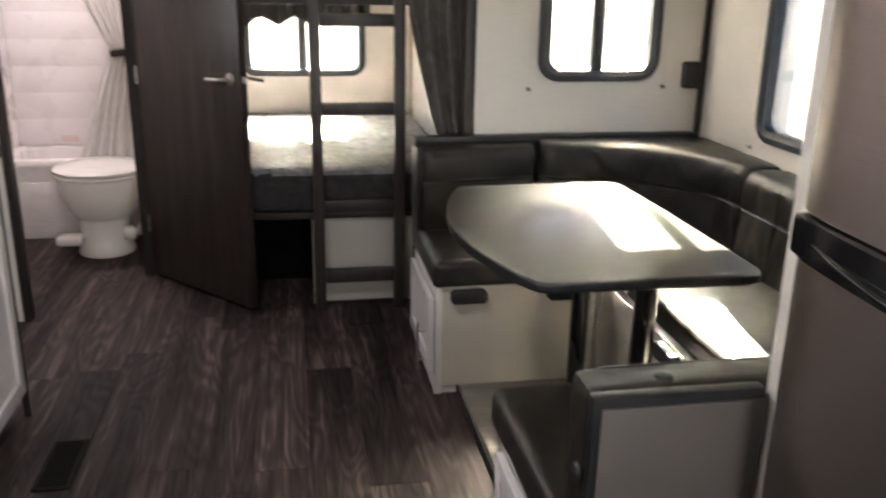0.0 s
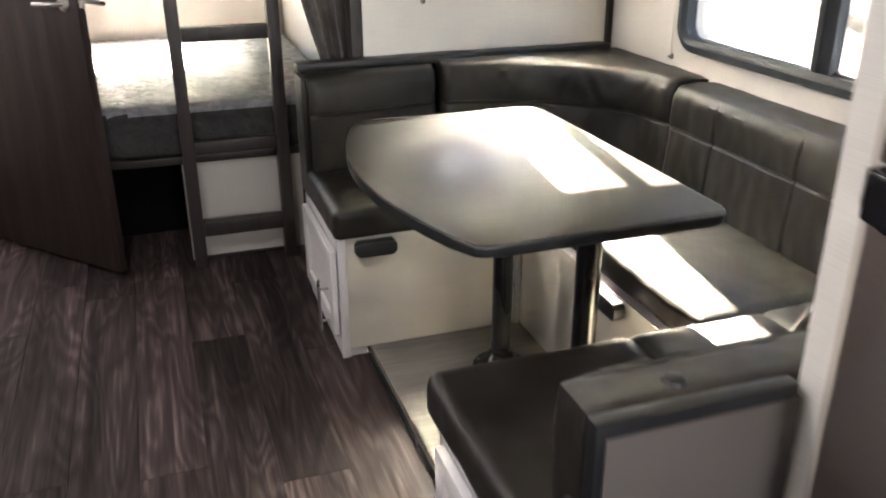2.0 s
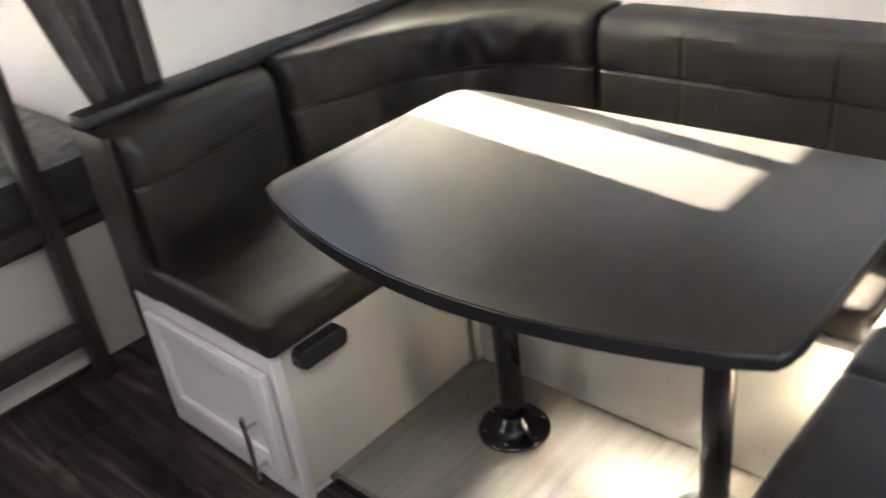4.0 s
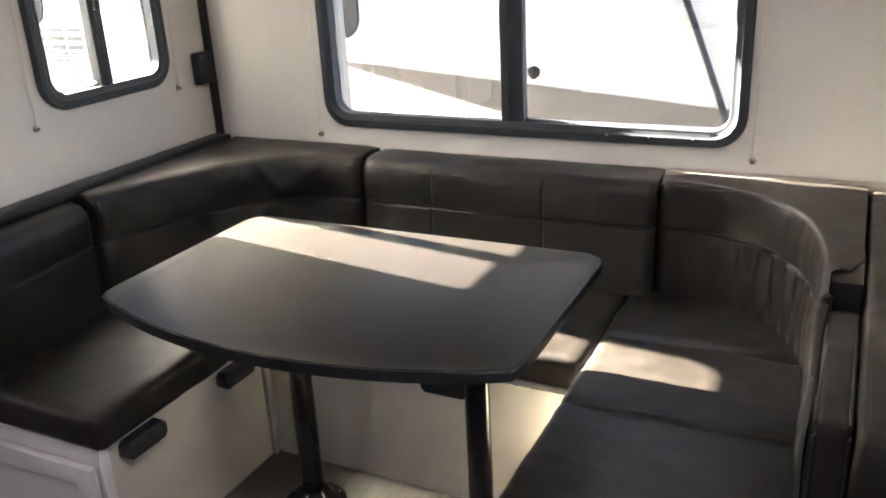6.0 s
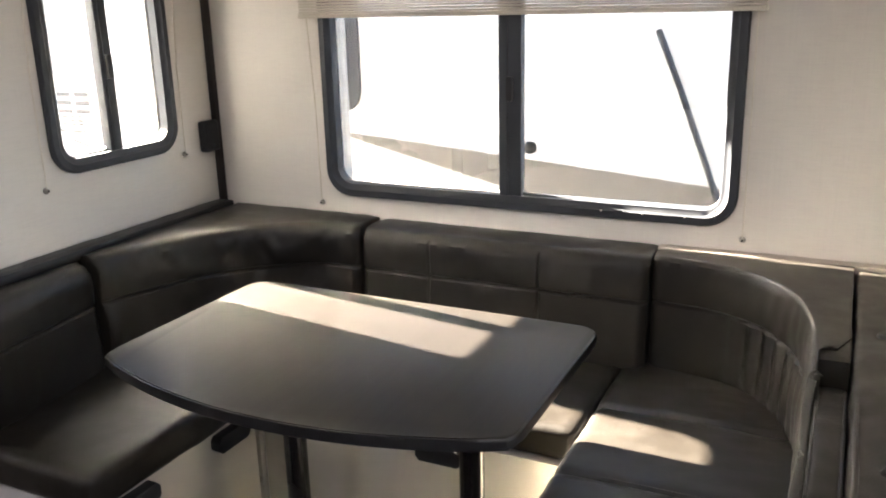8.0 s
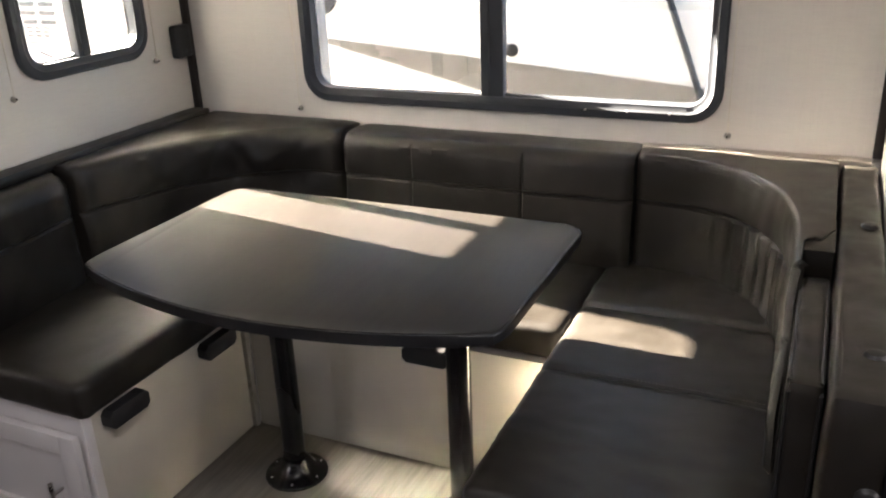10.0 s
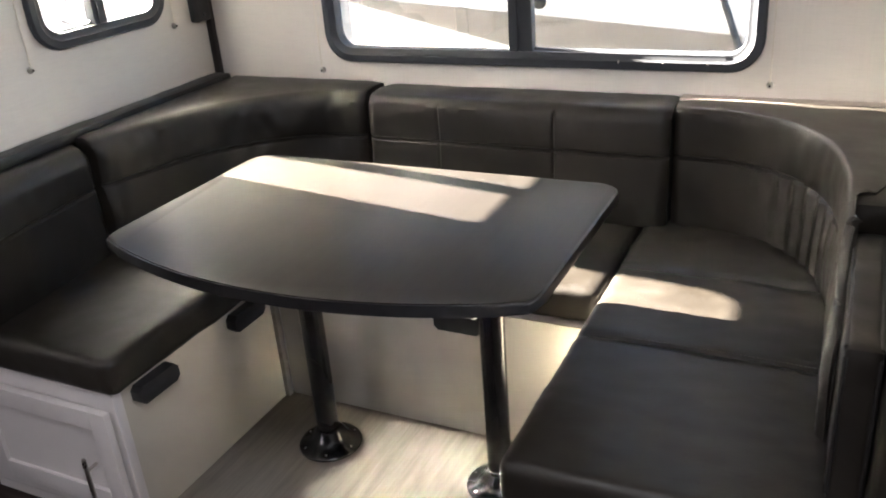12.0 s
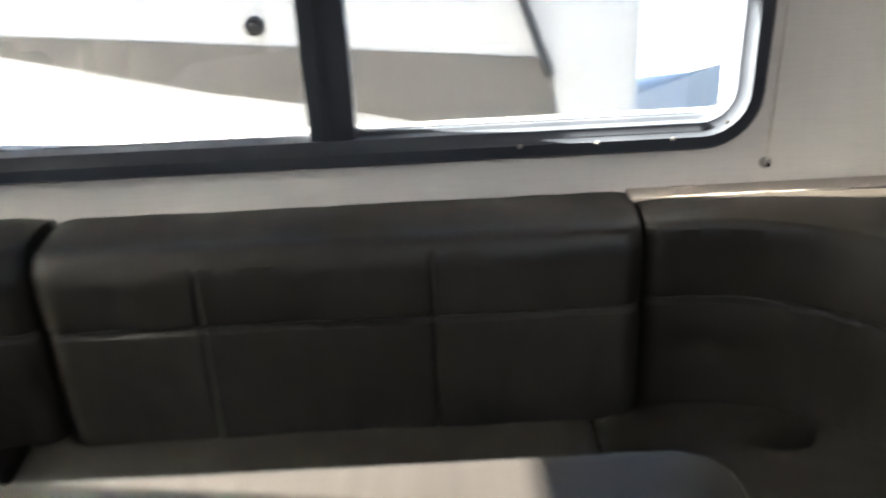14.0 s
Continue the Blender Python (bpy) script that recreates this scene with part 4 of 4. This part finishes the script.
def mattress(name, plan, z0, z1, label):
    t = thing(name, label, "mattress")
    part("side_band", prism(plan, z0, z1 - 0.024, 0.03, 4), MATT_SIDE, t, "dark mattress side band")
    bm = bmesh.new()
    xs = [p[0] for p in plan]
    ys = [p[1] for p in plan]
    nx, ny = 92, 108
    grid = {}

    def inside(x, y):
        hit = False
        for (x1, y1), (x2, y2) in zip(plan, plan[1:] + plan[:1]):
            if (y1 > y) != (y2 > y) and x < (x2 - x1) * (y - y1) / (y2 - y1) + x1:
                hit = not hit
        return hit

    for i in range(nx + 1):
        for j in range(ny + 1):
            x = min(xs) + 0.004 + (max(xs) - min(xs) - 0.008) * i / nx
            y = min(ys) + 0.004 + (max(ys) - min(ys) - 0.008) * j / ny
            z = z1 - 0.006 + 0.009 * noise.noise(Vector((x * 8, y * 10, 2))) + 0.006 - 0.012 * abs(noise.noise(Vector((x * 15, y * 19, 5)))) ** 0.6
            edge = min(x - min(xs), max(xs) - x, y - min(ys), max(ys) - y)
            z -= 0.02 * max(0, 1 - edge / 0.035) ** 2
            grid[i, j] = (x, y, z)
    vs = {}
    for i in range(nx):
        for j in range(ny):
            quad = [(i, j), (i + 1, j), (i + 1, j + 1), (i, j + 1)]
            if all(inside(grid[k][0], grid[k][1]) for k in quad):
                for k in quad:
                    if k not in vs:
                        vs[k] = bm.verts.new(grid[k])
                bm.faces.new([vs[k] for k in quad])
    ext = bmesh.ops.extrude_face_region(bm, geom=bm.faces[:])
    for v in ext["geom"]:
        if isinstance(v, bmesh.types.BMVert):
            v.co.z -= 0.03
    bmesh.ops.recalc_face_normals(bm, faces=bm.faces[:])
    part("quilted_top", bm, MATTRESS, t, "mottled grey quilted top")
    return t


mattress("bunk_mattress", inset_plan(0.01), 0.427, 0.625, "grey mottled mattress on the lower bunk, sunlit near the window")

ub = thing("upper_bunk", "dark-trimmed upper bunk over the lower one", "bunk bed")
part("deck", prism([(0.272, 1.0), (0.272, 2.592), (-1.142, 2.592), (-1.142, 1.6), (-0.70, 1.0)], 1.315, 1.36, 0.004), DARK_TRIM, ub)
part("side_rail", box(-0.68, 0.272, 0.965, 0.998, 1.30, 1.46, 0.004), DARK_TRIM, ub)
bm = bmesh.new()
rows = []
for i in range(61):
    x = -0.76 + 0.78 * i / 60
    top, low = 1.40, 1.158 - 0.022 * math.sin(i * 0.42) - 0.02 * noise.noise(Vector((x * 9, 0, 1)))
    rows.append([bm.verts.new((x, 2.55 + 0.02 * math.sin(i * 0.9) * k / 4 + dy, top + (low - top) * k / 4)) for dy in (0, 0.006) for k in range(5)])
for a, b in zip(rows, rows[1:]):
    for k in range(4):
        bm.faces.new((a[k], b[k], b[k + 1], a[k + 1]))
        bm.faces.new((a[k + 6], b[k + 6], b[k + 5], a[k + 5]))
    bm.faces.new((a[4], b[4], b[9], a[9]))
wv = thing("window_valance", "dark gathered cloth valance over the bunk window", "valance")
part("cloth", bm, VALANCE, wv)
part("rod", tube([(-0.78, 2.545, 1.402), (0.04, 2.545, 1.402)], 0.008, 10), DARK_TRIM, wv)

ld = thing("bunk_ladder", "dark wood-foil bunk ladder with square rungs", "ladder", at=(-0.2, 0.88, 0))
LI = Matrix.Translation((0.2, -0.88, 0))
for x in (-0.385, -0.038):
    part("rail", _moved(box(x, x + 0.045, 0.852, 0.906, 0.001, 1.55, 0.004), LI), DARK_TRIM, ld)
for z0, z1 in ((0.126, 0.184), (0.452, 0.500), (0.862, 0.912), (1.22, 1.27)):
    part("rung", _moved(box(-0.3395, -0.0385, 0.858, 0.900, z0, z1, 0.004), LI), DARK_TRIM, ld)


def drape(name, x0, x1, y0, y1, z0, z1, waves, depth, mat, label, category, pinch=None, band=None):
    """A gathered cloth; pinch: (height, share of the width left there)."""
    t = thing(name, label, category)
    bm = bmesh.new()
    rows = []
    nz, nu = 26, waves * 8
    for back in (0.0, 0.004):
        for j in range(nz + 1):
            z = z0 + (z1 - z0) * j / nz
            keep = 1.0
            if pinch:
                h = abs(z - pinch[0]) / (0.55 if z > pinch[0] else 0.6)
                keep = pinch[1] + (1 - pinch[1]) * min(1, h) ** 0.8
            r = []
            for i in range(nu + 1):
                u = i / nu
                s = 1 - (1 - u) * keep if pinch and pinch[2] else u * keep
                w = depth * (0.6 + 0.4 * keep) * math.sin(u * waves * 2 * math.pi + 0.5 * math.sin(z * 3)) + 0.006 * noise.noise(Vector((u * 6, z * 3, 1)))
                dx, dy = x1 - x0, y1 - y0
                ln = math.hypot(dx, dy)
                r.append(bm.verts.new((x0 + dx * s - dy / ln * (w + back), y0 + dy * s + dx / ln * (w + back), z)))
            rows.append(r)
    half = nz + 1
    for base in (0, half):
        for j in range(nz):
            a, b = rows[base + j], rows[base + j + 1]
            for i in range(nu):
                bm.faces.new((a[i], a[i + 1], b[i + 1], b[i]) if not base else (b[i], b[i + 1], a[i + 1], a[i]))
    part("cloth", bm, mat, t)
    if band:
        part("tie_band", band, DARK_TRIM, t, "dark tie-back band")
    return t


drape("bunk_curtain", 0.0, 0.250, 0.70, 0.66, 0.45, 1.98, 3, 0.026, CURTAIN, "taupe privacy curtain gathered beside the bunk", "curtain", (0.72, 0.42, True))

# ---- bathroom ----
HX, HY = -1.135, 1.425
ang = math.degrees(math.atan2(0.872 - HY, -0.648 - HX))
dl = math.hypot(0.872 - HY, -0.648 - HX)
bd = thing("bathroom_door", "dark espresso wood-foil bathroom door standing open", "door", at=(HX, HY, 0.02))
bd.rotation_euler = (0, 0, radians(ang))
part("leaf", box(0.0, dl, -0.016, 0.016, 0.0, 1.86, 0.003), DOOR_WOOD, bd)
for z in (0.25, 0.95, 1.65):
    part("hinge", tube([(-0.006, -0.018, z - 0.04), (-0.006, -0.018, z + 0.04)], 0.006, 10), CHROME, bd)
part("rosette", lathe([(0.026, 0), (0.026, 0.005), (0.018, 0.012)], 24, Matrix.Translation((dl - 0.062, -0.0165, 0.985)) @ pose(0, 0, 0, 90, 0, 0)), CHROME, bd, "satin nickel rosette")
part("lever", tube([(dl - 0.062, -0.02, 0.985), (dl - 0.062, -0.052, 0.985), (dl - 0.075, -0.060, 0.985), (dl - 0.17, -0.058, 0.980)], 0.008, 12), CHROME, bd, "satin nickel lever handle")
part("latch_bolt", box(dl + 0.0005, dl + 0.016, -0.007, 0.007, 0.972, 0.998, 0.002), CHROME, bd)
part("far_rosette", lathe([(0.026, 0), (0.026, 0.005), (0.018, 0.012)], 24, Matrix.Translation((dl - 0.062, 0.0165, 0.985)) @ pose(0, 0, 0, -90, 0, 0)), CHROME, bd)
part("far_lever", tube([(dl - 0.062, 0.02, 0.985), (dl - 0.062, 0.052, 0.985), (dl - 0.03, 0.058, 0.985), (dl + 0.045, 0.058, 0.982)], 0.008, 12), CHROME, bd)
setting("bath_jamb", box(-1.602, -1.575, 0.885, 0.955, 0.0, 1.93, 0.003), DARK_TRIM, "dark wood-foil door jamb", "trim")
setting("bath_jamb_hinge", box(-1.196, -1.146, 1.434, 1.4495, 0.0, 1.93, 0.003), DARK_TRIM, "dark wood-foil hinge jamb", "trim")

tb = thing("bathtub", "white moulded bathtub with panelled apron", "bathtub", at=(-1.6, 2.35, 0))
TI = Matrix.Translation((1.6, -2.35, 0))
part("apron", _moved(box(-2.045, -1.195, 2.135, 2.16, 0.001, 0.40, 0.006), TI), TUBWHITE, tb)
part("apron_panel", _moved(box(-1.95, -1.72, 2.126, 2.1345, 0.12, 0.32, 0.004), TI), TUBWHITE, tb)
part("rim", _moved(ring(rounded(-2.045, -1.195, 2.12, 2.58, 0.04), rounded(-1.97, -1.27, 2.19, 2.52, 0.06), [(0, 0.401), (0, 0.43), (0.1, 0.44), (0.9, 0.44), (1, 0.43), (1, 0.25), (0.8, 0.25), (0.8, 0.401)], Matrix.Identity(4)), TI), TUBWHITE, tb)
part("basin", _moved(box(-1.98, -1.26, 2.18, 2.53, 0.06, 0.25, 0.02), TI), TUBWHITE, tb)
sw = thing("shower_surround", "white tiled-look shower wall panels with horizontal joints", "shower wall", "", "structure")
k = 0
while 0.445 + k * 0.15 < 1.98:
    z0 = 0.445 + k * 0.15
    part("panel", box(-2.028, -1.195, 2.578, 2.597, z0, min(z0 + 0.1497, 1.995), 0.0004), TUBWHITE, sw)
    part("panel", box(-2.047, -2.029, 1.70, 2.577, z0, min(z0 + 0.1497, 1.995), 0.0004), TUBWHITE, sw)
    k += 1
solo("caution_label", box(-1.80, -1.70, 2.5755, 2.5772, 0.46, 0.50), plain("pale_red_print", (0.76, 0.60, 0.59), 0.6), "small pale red printed label on the shower wall", "label")
band = _moved(box(-0.072, 0.072, -0.042, 0.042, -0.021, 0.021, 0.014, 3), pose(-1.308, 2.088, 1.02, 0, -6, 0))
drape("shower_curtain", -1.60, -1.245, 2.09, 2.085, 0.46, 1.98, 6, 0.022, SHOWER_CLOTH, "white shower curtain tied back with a dark band", "shower curtain", (1.02, 0.34, True), band)

tl = thing("toilet", "white pedestal trailer toilet with closed lid and foot pedal", "toilet", at=(-1.45, 1.87, 0))
part("foot", lathe([(0.140, 0.001), (0.145, 0.02), (0.136, 0.05), (0.124, 0.10), (0.120, 0.16), (0.124, 0.20)], 32), PORCELAIN, tl)
bm = lathe([(0.124, 0.20), (0.150, 0.235), (0.176, 0.31), (0.190, 0.40), (0.186, 0.415)], 36)
bmesh.ops.scale(bm, vec=(1.1, 1.12, 1.0), verts=bm.verts[:])
part("bowl", bm, PORCELAIN, tl)
bm = lathe([(0.180, 0.417), (0.202, 0.420), (0.205, 0.428), (0.200, 0.436), (0.185, 0.440)], 40)
bmesh.ops.scale(bm, vec=(1.12, 1.14, 1.0), verts=bm.verts[:])
part("seat", bm, PORCELAIN, tl)
bm = lathe([(0.190, 0.442), (0.203, 0.445), (0.204, 0.455), (0.190, 0.468), (0.10, 0.476), (0.02, 0.477)], 40)
bmesh.ops.scale(bm, vec=(1.12, 1.14, 1.0), verts=bm.verts[:])
part("lid", bm, PORCELAIN, tl)
part("rear_deck", box(-0.15, 0.15, 0.16, 0.205, 0.28, 0.44, 0.02, 3), PORCELAIN, tl)
part("pedal", cushion(-0.22, -0.09, -0.165, -0.06, 0.075, 0.125, 0.02, (8, 8, 4), 0.004, 0.0), PORCELAIN, tl, "white foot pedal")
part("valve", lathe([(0.03, 0), (0.035, 0.01), (0.035, 0.05), (0.02, 0.06)], 18, pose(0.11, -0.09, 0.12, 0, 90, 0)), PORCELAIN, tl)
part("hose", tube([(0.17, -0.09, 0.12), (0.20, -0.05, 0.18), (0.205, 0.0, 0.27), (0.19, 0.06, 0.33), (0.17, 0.12, 0.36)], 0.009, 8), PORCELAIN, tl)

# ---- galley, floor vent ----
gk = thing("galley_cabinet", "white galley base cabinet along the side wall", "cabinet", at=(-1.7, -0.9, 0))
GI = Matrix.Translation((1.7, 0.9, 0))
part("body", _moved(box(-2.045, -1.372, -1.98, 0.048, 0.075, 0.868), GI), WHITE, gk)
part("toe_kick", _moved(box(-2.045, -1.43, -1.98, 0.040, 0.001, 0.0745), GI), DARK_TRIM, gk)
part("end_trim", _moved(box(-1.3715, -1.352, 0.030, 0.050, 0.001, 0.868, 0.003), GI), DARK_TRIM, gk)
for k in range(4):
    y1 = 0.022 - k * 0.5
    d = part("door", _moved(box(-1.3715, -1.358, y1 - 0.42, y1 - 0.05, 0.15, 0.79), GI), WHITE, gk)
    for a, b, c, e in ((y1 - 0.47, y1 - 0.42, 0.10, 0.84), (y1 - 0.05, y1, 0.10, 0.84), (y1 - 0.4198, y1 - 0.0502, 0.10, 0.15), (y1 - 0.4198, y1 - 0.0502, 0.79, 0.84)):
        part("rail", _moved(box(-1.3715, -1.350, a, b, c, e, 0.002), GI), WHITE, d)
# unseen dark surfaces, added to darken what the refrigerator and cushions reflect
setting("unseen_bulkhead", box(-2.0475, -1.72, -2.0, 0.06, 1.42, 1.995), DOOR_WOOD, "unseen dark wood-foil bulkhead added over the galley to darken reflections", "wall")
setting("unseen_backsplash", box(-2.0475, -2.040, -2.0, 0.06, 0.908, 1.418), DARK_TRIM, "unseen dark plain backsplash added behind the worktop to darken reflections", "wall")
setting("unseen_side_panel", wall_mesh(0.075, 0.896, 0.001, 1.995, [(0.48, 0.76, 1.07, 1.53)], 0.012, plane_of((-2.034, 0, 0), (0, 1, 0), (0, 0, 1))), DOOR_WOOD, "unseen dark wood-foil panel added between galley and bathroom to darken reflections", "wall")
solo("worktop", box(-2.045, -1.335, -2.0, 0.065, 0.870, 0.905, 0.006, 3), BLACK_EDGE, "dark laminate galley worktop", "worktop")

fv = thing("floor_vent", "dark bronze slotted floor register", "floor vent", at=(-1.18, -0.29, 0.001))
part("rim", ring(rounded(-0.053, 0.053, -0.140, 0.140, 0.006, 2), rounded(-0.040, 0.040, -0.127, 0.127, 0.003, 2), [(0, 0), (0, 0.003), (0.3, 0.006), (1, 0.005), (1, 0)], Matrix.Identity(4)), VENT, fv)
for k in range(20):
    part("slat", box(-0.040, 0.040, -0.124 + k * 0.0127, -0.1185 + k * 0.0127, 0.0005, 0.0045), VENT, fv)
part("well", box(-0.041, 0.041, -0.128, 0.128, -0.0008, 0.0003), BLACK_EDGE, fv)

# ---- outside ----
setting("ground", prism([(-300, -300), (300, -300), (300, 300), (-300, 300)], -0.95, -0.85), GRAVEL, "pale gravel sales lot", "ground")


def decal(name, pts, mat, parent, m, label):
    part(name, prism(pts, 0.003, 0.007, 0, 1, m), mat, parent, label)


nt = thing("neighbour_trailer", "white parked travel trailer with taupe swoosh decals", "trailer", at=(2.155, 0, -0.85))
NI = Matrix.Translation((-2.155, 0, 0.85))
body = [(-1.25, 0.45), (-1.06, 0.40), (4.6, 0.40), (4.85, 0.75), (4.85, 3.0), (4.6, 3.3), (-0.9, 3.3), (-1.25, 2.95)]
TSIDE = plane_of((2.155, 0, -0.85), (0, -1, 0), (0, 0, 1))
part("shell", _moved(prism([(-p[0], p[1]) for p in body][::-1], -2.4, 0.0, 0.03, 3, TSIDE), NI), GELCOAT, nt)
# decals in the trailer's own side plane: u runs towards the front end, v is height over the ground
decal("swoosh", [(-0.68, 1.762), (0.107, 1.575), (0.36, 1.530), (0.86, 1.422), (1.035, 1.412), (1.012, 1.621), (0.352, 1.682), (-0.10, 1.722), (-0.68, 1.772)], DECAL_TAUPE, nt, NI @ TSIDE, "taupe swoosh decal")
wd = part("side_window", prism(rounded(-1.25, -0.545, 1.865, 2.75, 0.09), 0.002, 0.016, 0.004, 2, NI @ TSIDE), FRAME_GREY, nt, "dark-framed side window")
part("pane", prism(rounded(-1.20, -0.60, 1.915, 2.70, 0.05), 0.0165, 0.019, 0, 1, NI @ TSIDE), TINTED, wd)
part("storage_lock", lathe([(0.026, 0), (0.026, 0.008), (0.016, 0.014)], 20, NI @ TSIDE @ Matrix.Translation((0.252, 1.741, 0.001))), BLACK_PLASTIC, nt, "round dark lock")
part("awning_arm", tube([NI @ Vector((2.13, -0.76, 1.36)), NI @ Vector((2.13, -0.86, 1.12)), NI @ Vector((2.13, -0.96, 0.86)), NI @ Vector((2.13, -1.008, 0.73))], 0.012, 10), FRAME_GREY, nt, "dark slanting strut")
for y in (3.1, 4.0):
    whl = part("wheel", lathe([(0.20, 0), (0.33, 0.01), (0.345, 0.05), (0.345, 0.17), (0.33, 0.21), (0.20, 0.22)], 32, NI @ Matrix.Translation((2.19, y, -0.505)) @ pose(0, 0, 0, 0, 90, 0)), RUBBER, nt)
    part("rim", lathe([(0.05, -0.012), (0.19, -0.006), (0.195, 0.0)], 28, NI @ Matrix.Translation((2.19, y, -0.505)) @ pose(0, 0, 0, 0, 90, 0)), GELCOAT, whl)


def bars(u, v, h, cols, w, gap, mat, label):
    """A row of plain marks in place of the trailer's lettering."""
    for k in range(cols):
        x = u + k * (w + gap)
        for f in (0.0, 0.4, 0.8):
            part("letter_bar", prism([(x, v + f * h), (x + w, v + f * h), (x + w, v + (f + 0.2) * h), (x, v + (f + 0.2) * h)], 0.003, 0.006, 0, 1, NI @ TSIDE), mat, nt, label)


bars(-3.0, 1.797, 0.112, 6, 0.105, 0.028, DECAL_GREY, "dark bar lettering")
bars(-2.62, 1.733, 0.050, 6, 0.036, 0.022, DECAL_TAUPE, "taupe bar lettering")
bars(-2.62, 1.693, 0.015, 16, 0.014, 0.007, DECAL_TAUPE, "small taupe bar lettering")
part("decal_stripe", prism([(-2.392, 1.650), (-2.255, 1.612), (-2.255, 1.620), (-2.392, 1.660)], 0.003, 0.006, 0, 1, NI @ TSIDE), DECAL_GREY, nt)
rw = part("side_window", prism(rounded(-3.1, -2.47, 1.925, 2.7, 0.09), 0.002, 0.016, 0.004, 2, NI @ TSIDE), FRAME_GREY, nt)
part("pane", prism(rounded(-3.05, -2.52, 1.975, 2.65, 0.05), 0.0165, 0.019, 0, 1, NI @ TSIDE), TINTED, rw)

car = thing("parked_car", "pale grey parked car on the gravel lot", "car", at=(5.2, -3.6, -0.85))
side = [(-2.1, 0.30), (2.1, 0.30), (2.15, 0.62), (1.95, 0.86), (1.15, 0.95), (0.55, 1.36), (-0.85, 1.40), (-1.55, 1.02), (-2.1, 0.92)]
part("body", prism(side, -0.85, 0.85, 0.07, 3, plane_of((0, 0, 0), (0, 1, 0), (0, 0, 1))), CARPAINT, car)
for w in (-0.865, 0.855):
    part("side_window", prism([(-1.25, 0.98), (0.85, 0.98), (0.42, 1.28), (-0.75, 1.31)], w, w + 0.01, 0, 1, plane_of((0, 0, 0), (0, 1, 0), (0, 0, 1))), TINTED, car)
    for y in (-1.3, 1.35):
        wh = part("wheel", lathe([(0.18, -0.03), (0.30, -0.02), (0.32, 0.0), (0.32, 0.16), (0.30, 0.18)], 28, Matrix.Translation((w - (0.02 if w < 0 else 0.14), y, 0.321)) @ pose(0, 0, 0, 0, 90, 0)), RUBBER, car)
        part("rim", lathe([(0.04, -0.045), (0.17, -0.035), (0.175, -0.03)], 24, Matrix.Translation((w - (0.02 if w < 0 else 0.14), y, 0.321)) @ pose(0, 0, 0, 0, 90, 0)), CHROME, wh)

# ---- floor planks ----
planks = bpy.data.objects["floor"]
shared = {}
right = 0.0805
lefts = [-0.104 - 0.17 * k for k in range(12)] + [-2.05]
rng = random.Random(4)
for left in lefts:
    first = {-0.104: 0.10, -0.274: -0.537, -0.444: 0.265, -0.954: -0.37}.get(round(left, 3), rng.uniform(-0.6, 0.6))
    y = first
    while y > -3.15:
        y -= 1.22
    while y < 2.6:
        a, b = max(y, -3.15), min(y + 1.22, 2.6)
        if b - a > 0.02:
            key = (round(right - left, 4), round(b - a, 4))
            if key not in shared:
                w, h = key
                shared[key] = mesh_of("plank", box(-w / 2 + 0.0006, w / 2 - 0.0006, -h / 2 + 0.0006, h / 2 - 0.0006, -0.006, 0.0, 0.0009, 1), PLANK)
            p = new("plank", shared[key])
            p.parent = planks
            p.location = ((left + right) / 2, (a + b) / 2, 0)
        y += 1.22
    right = left
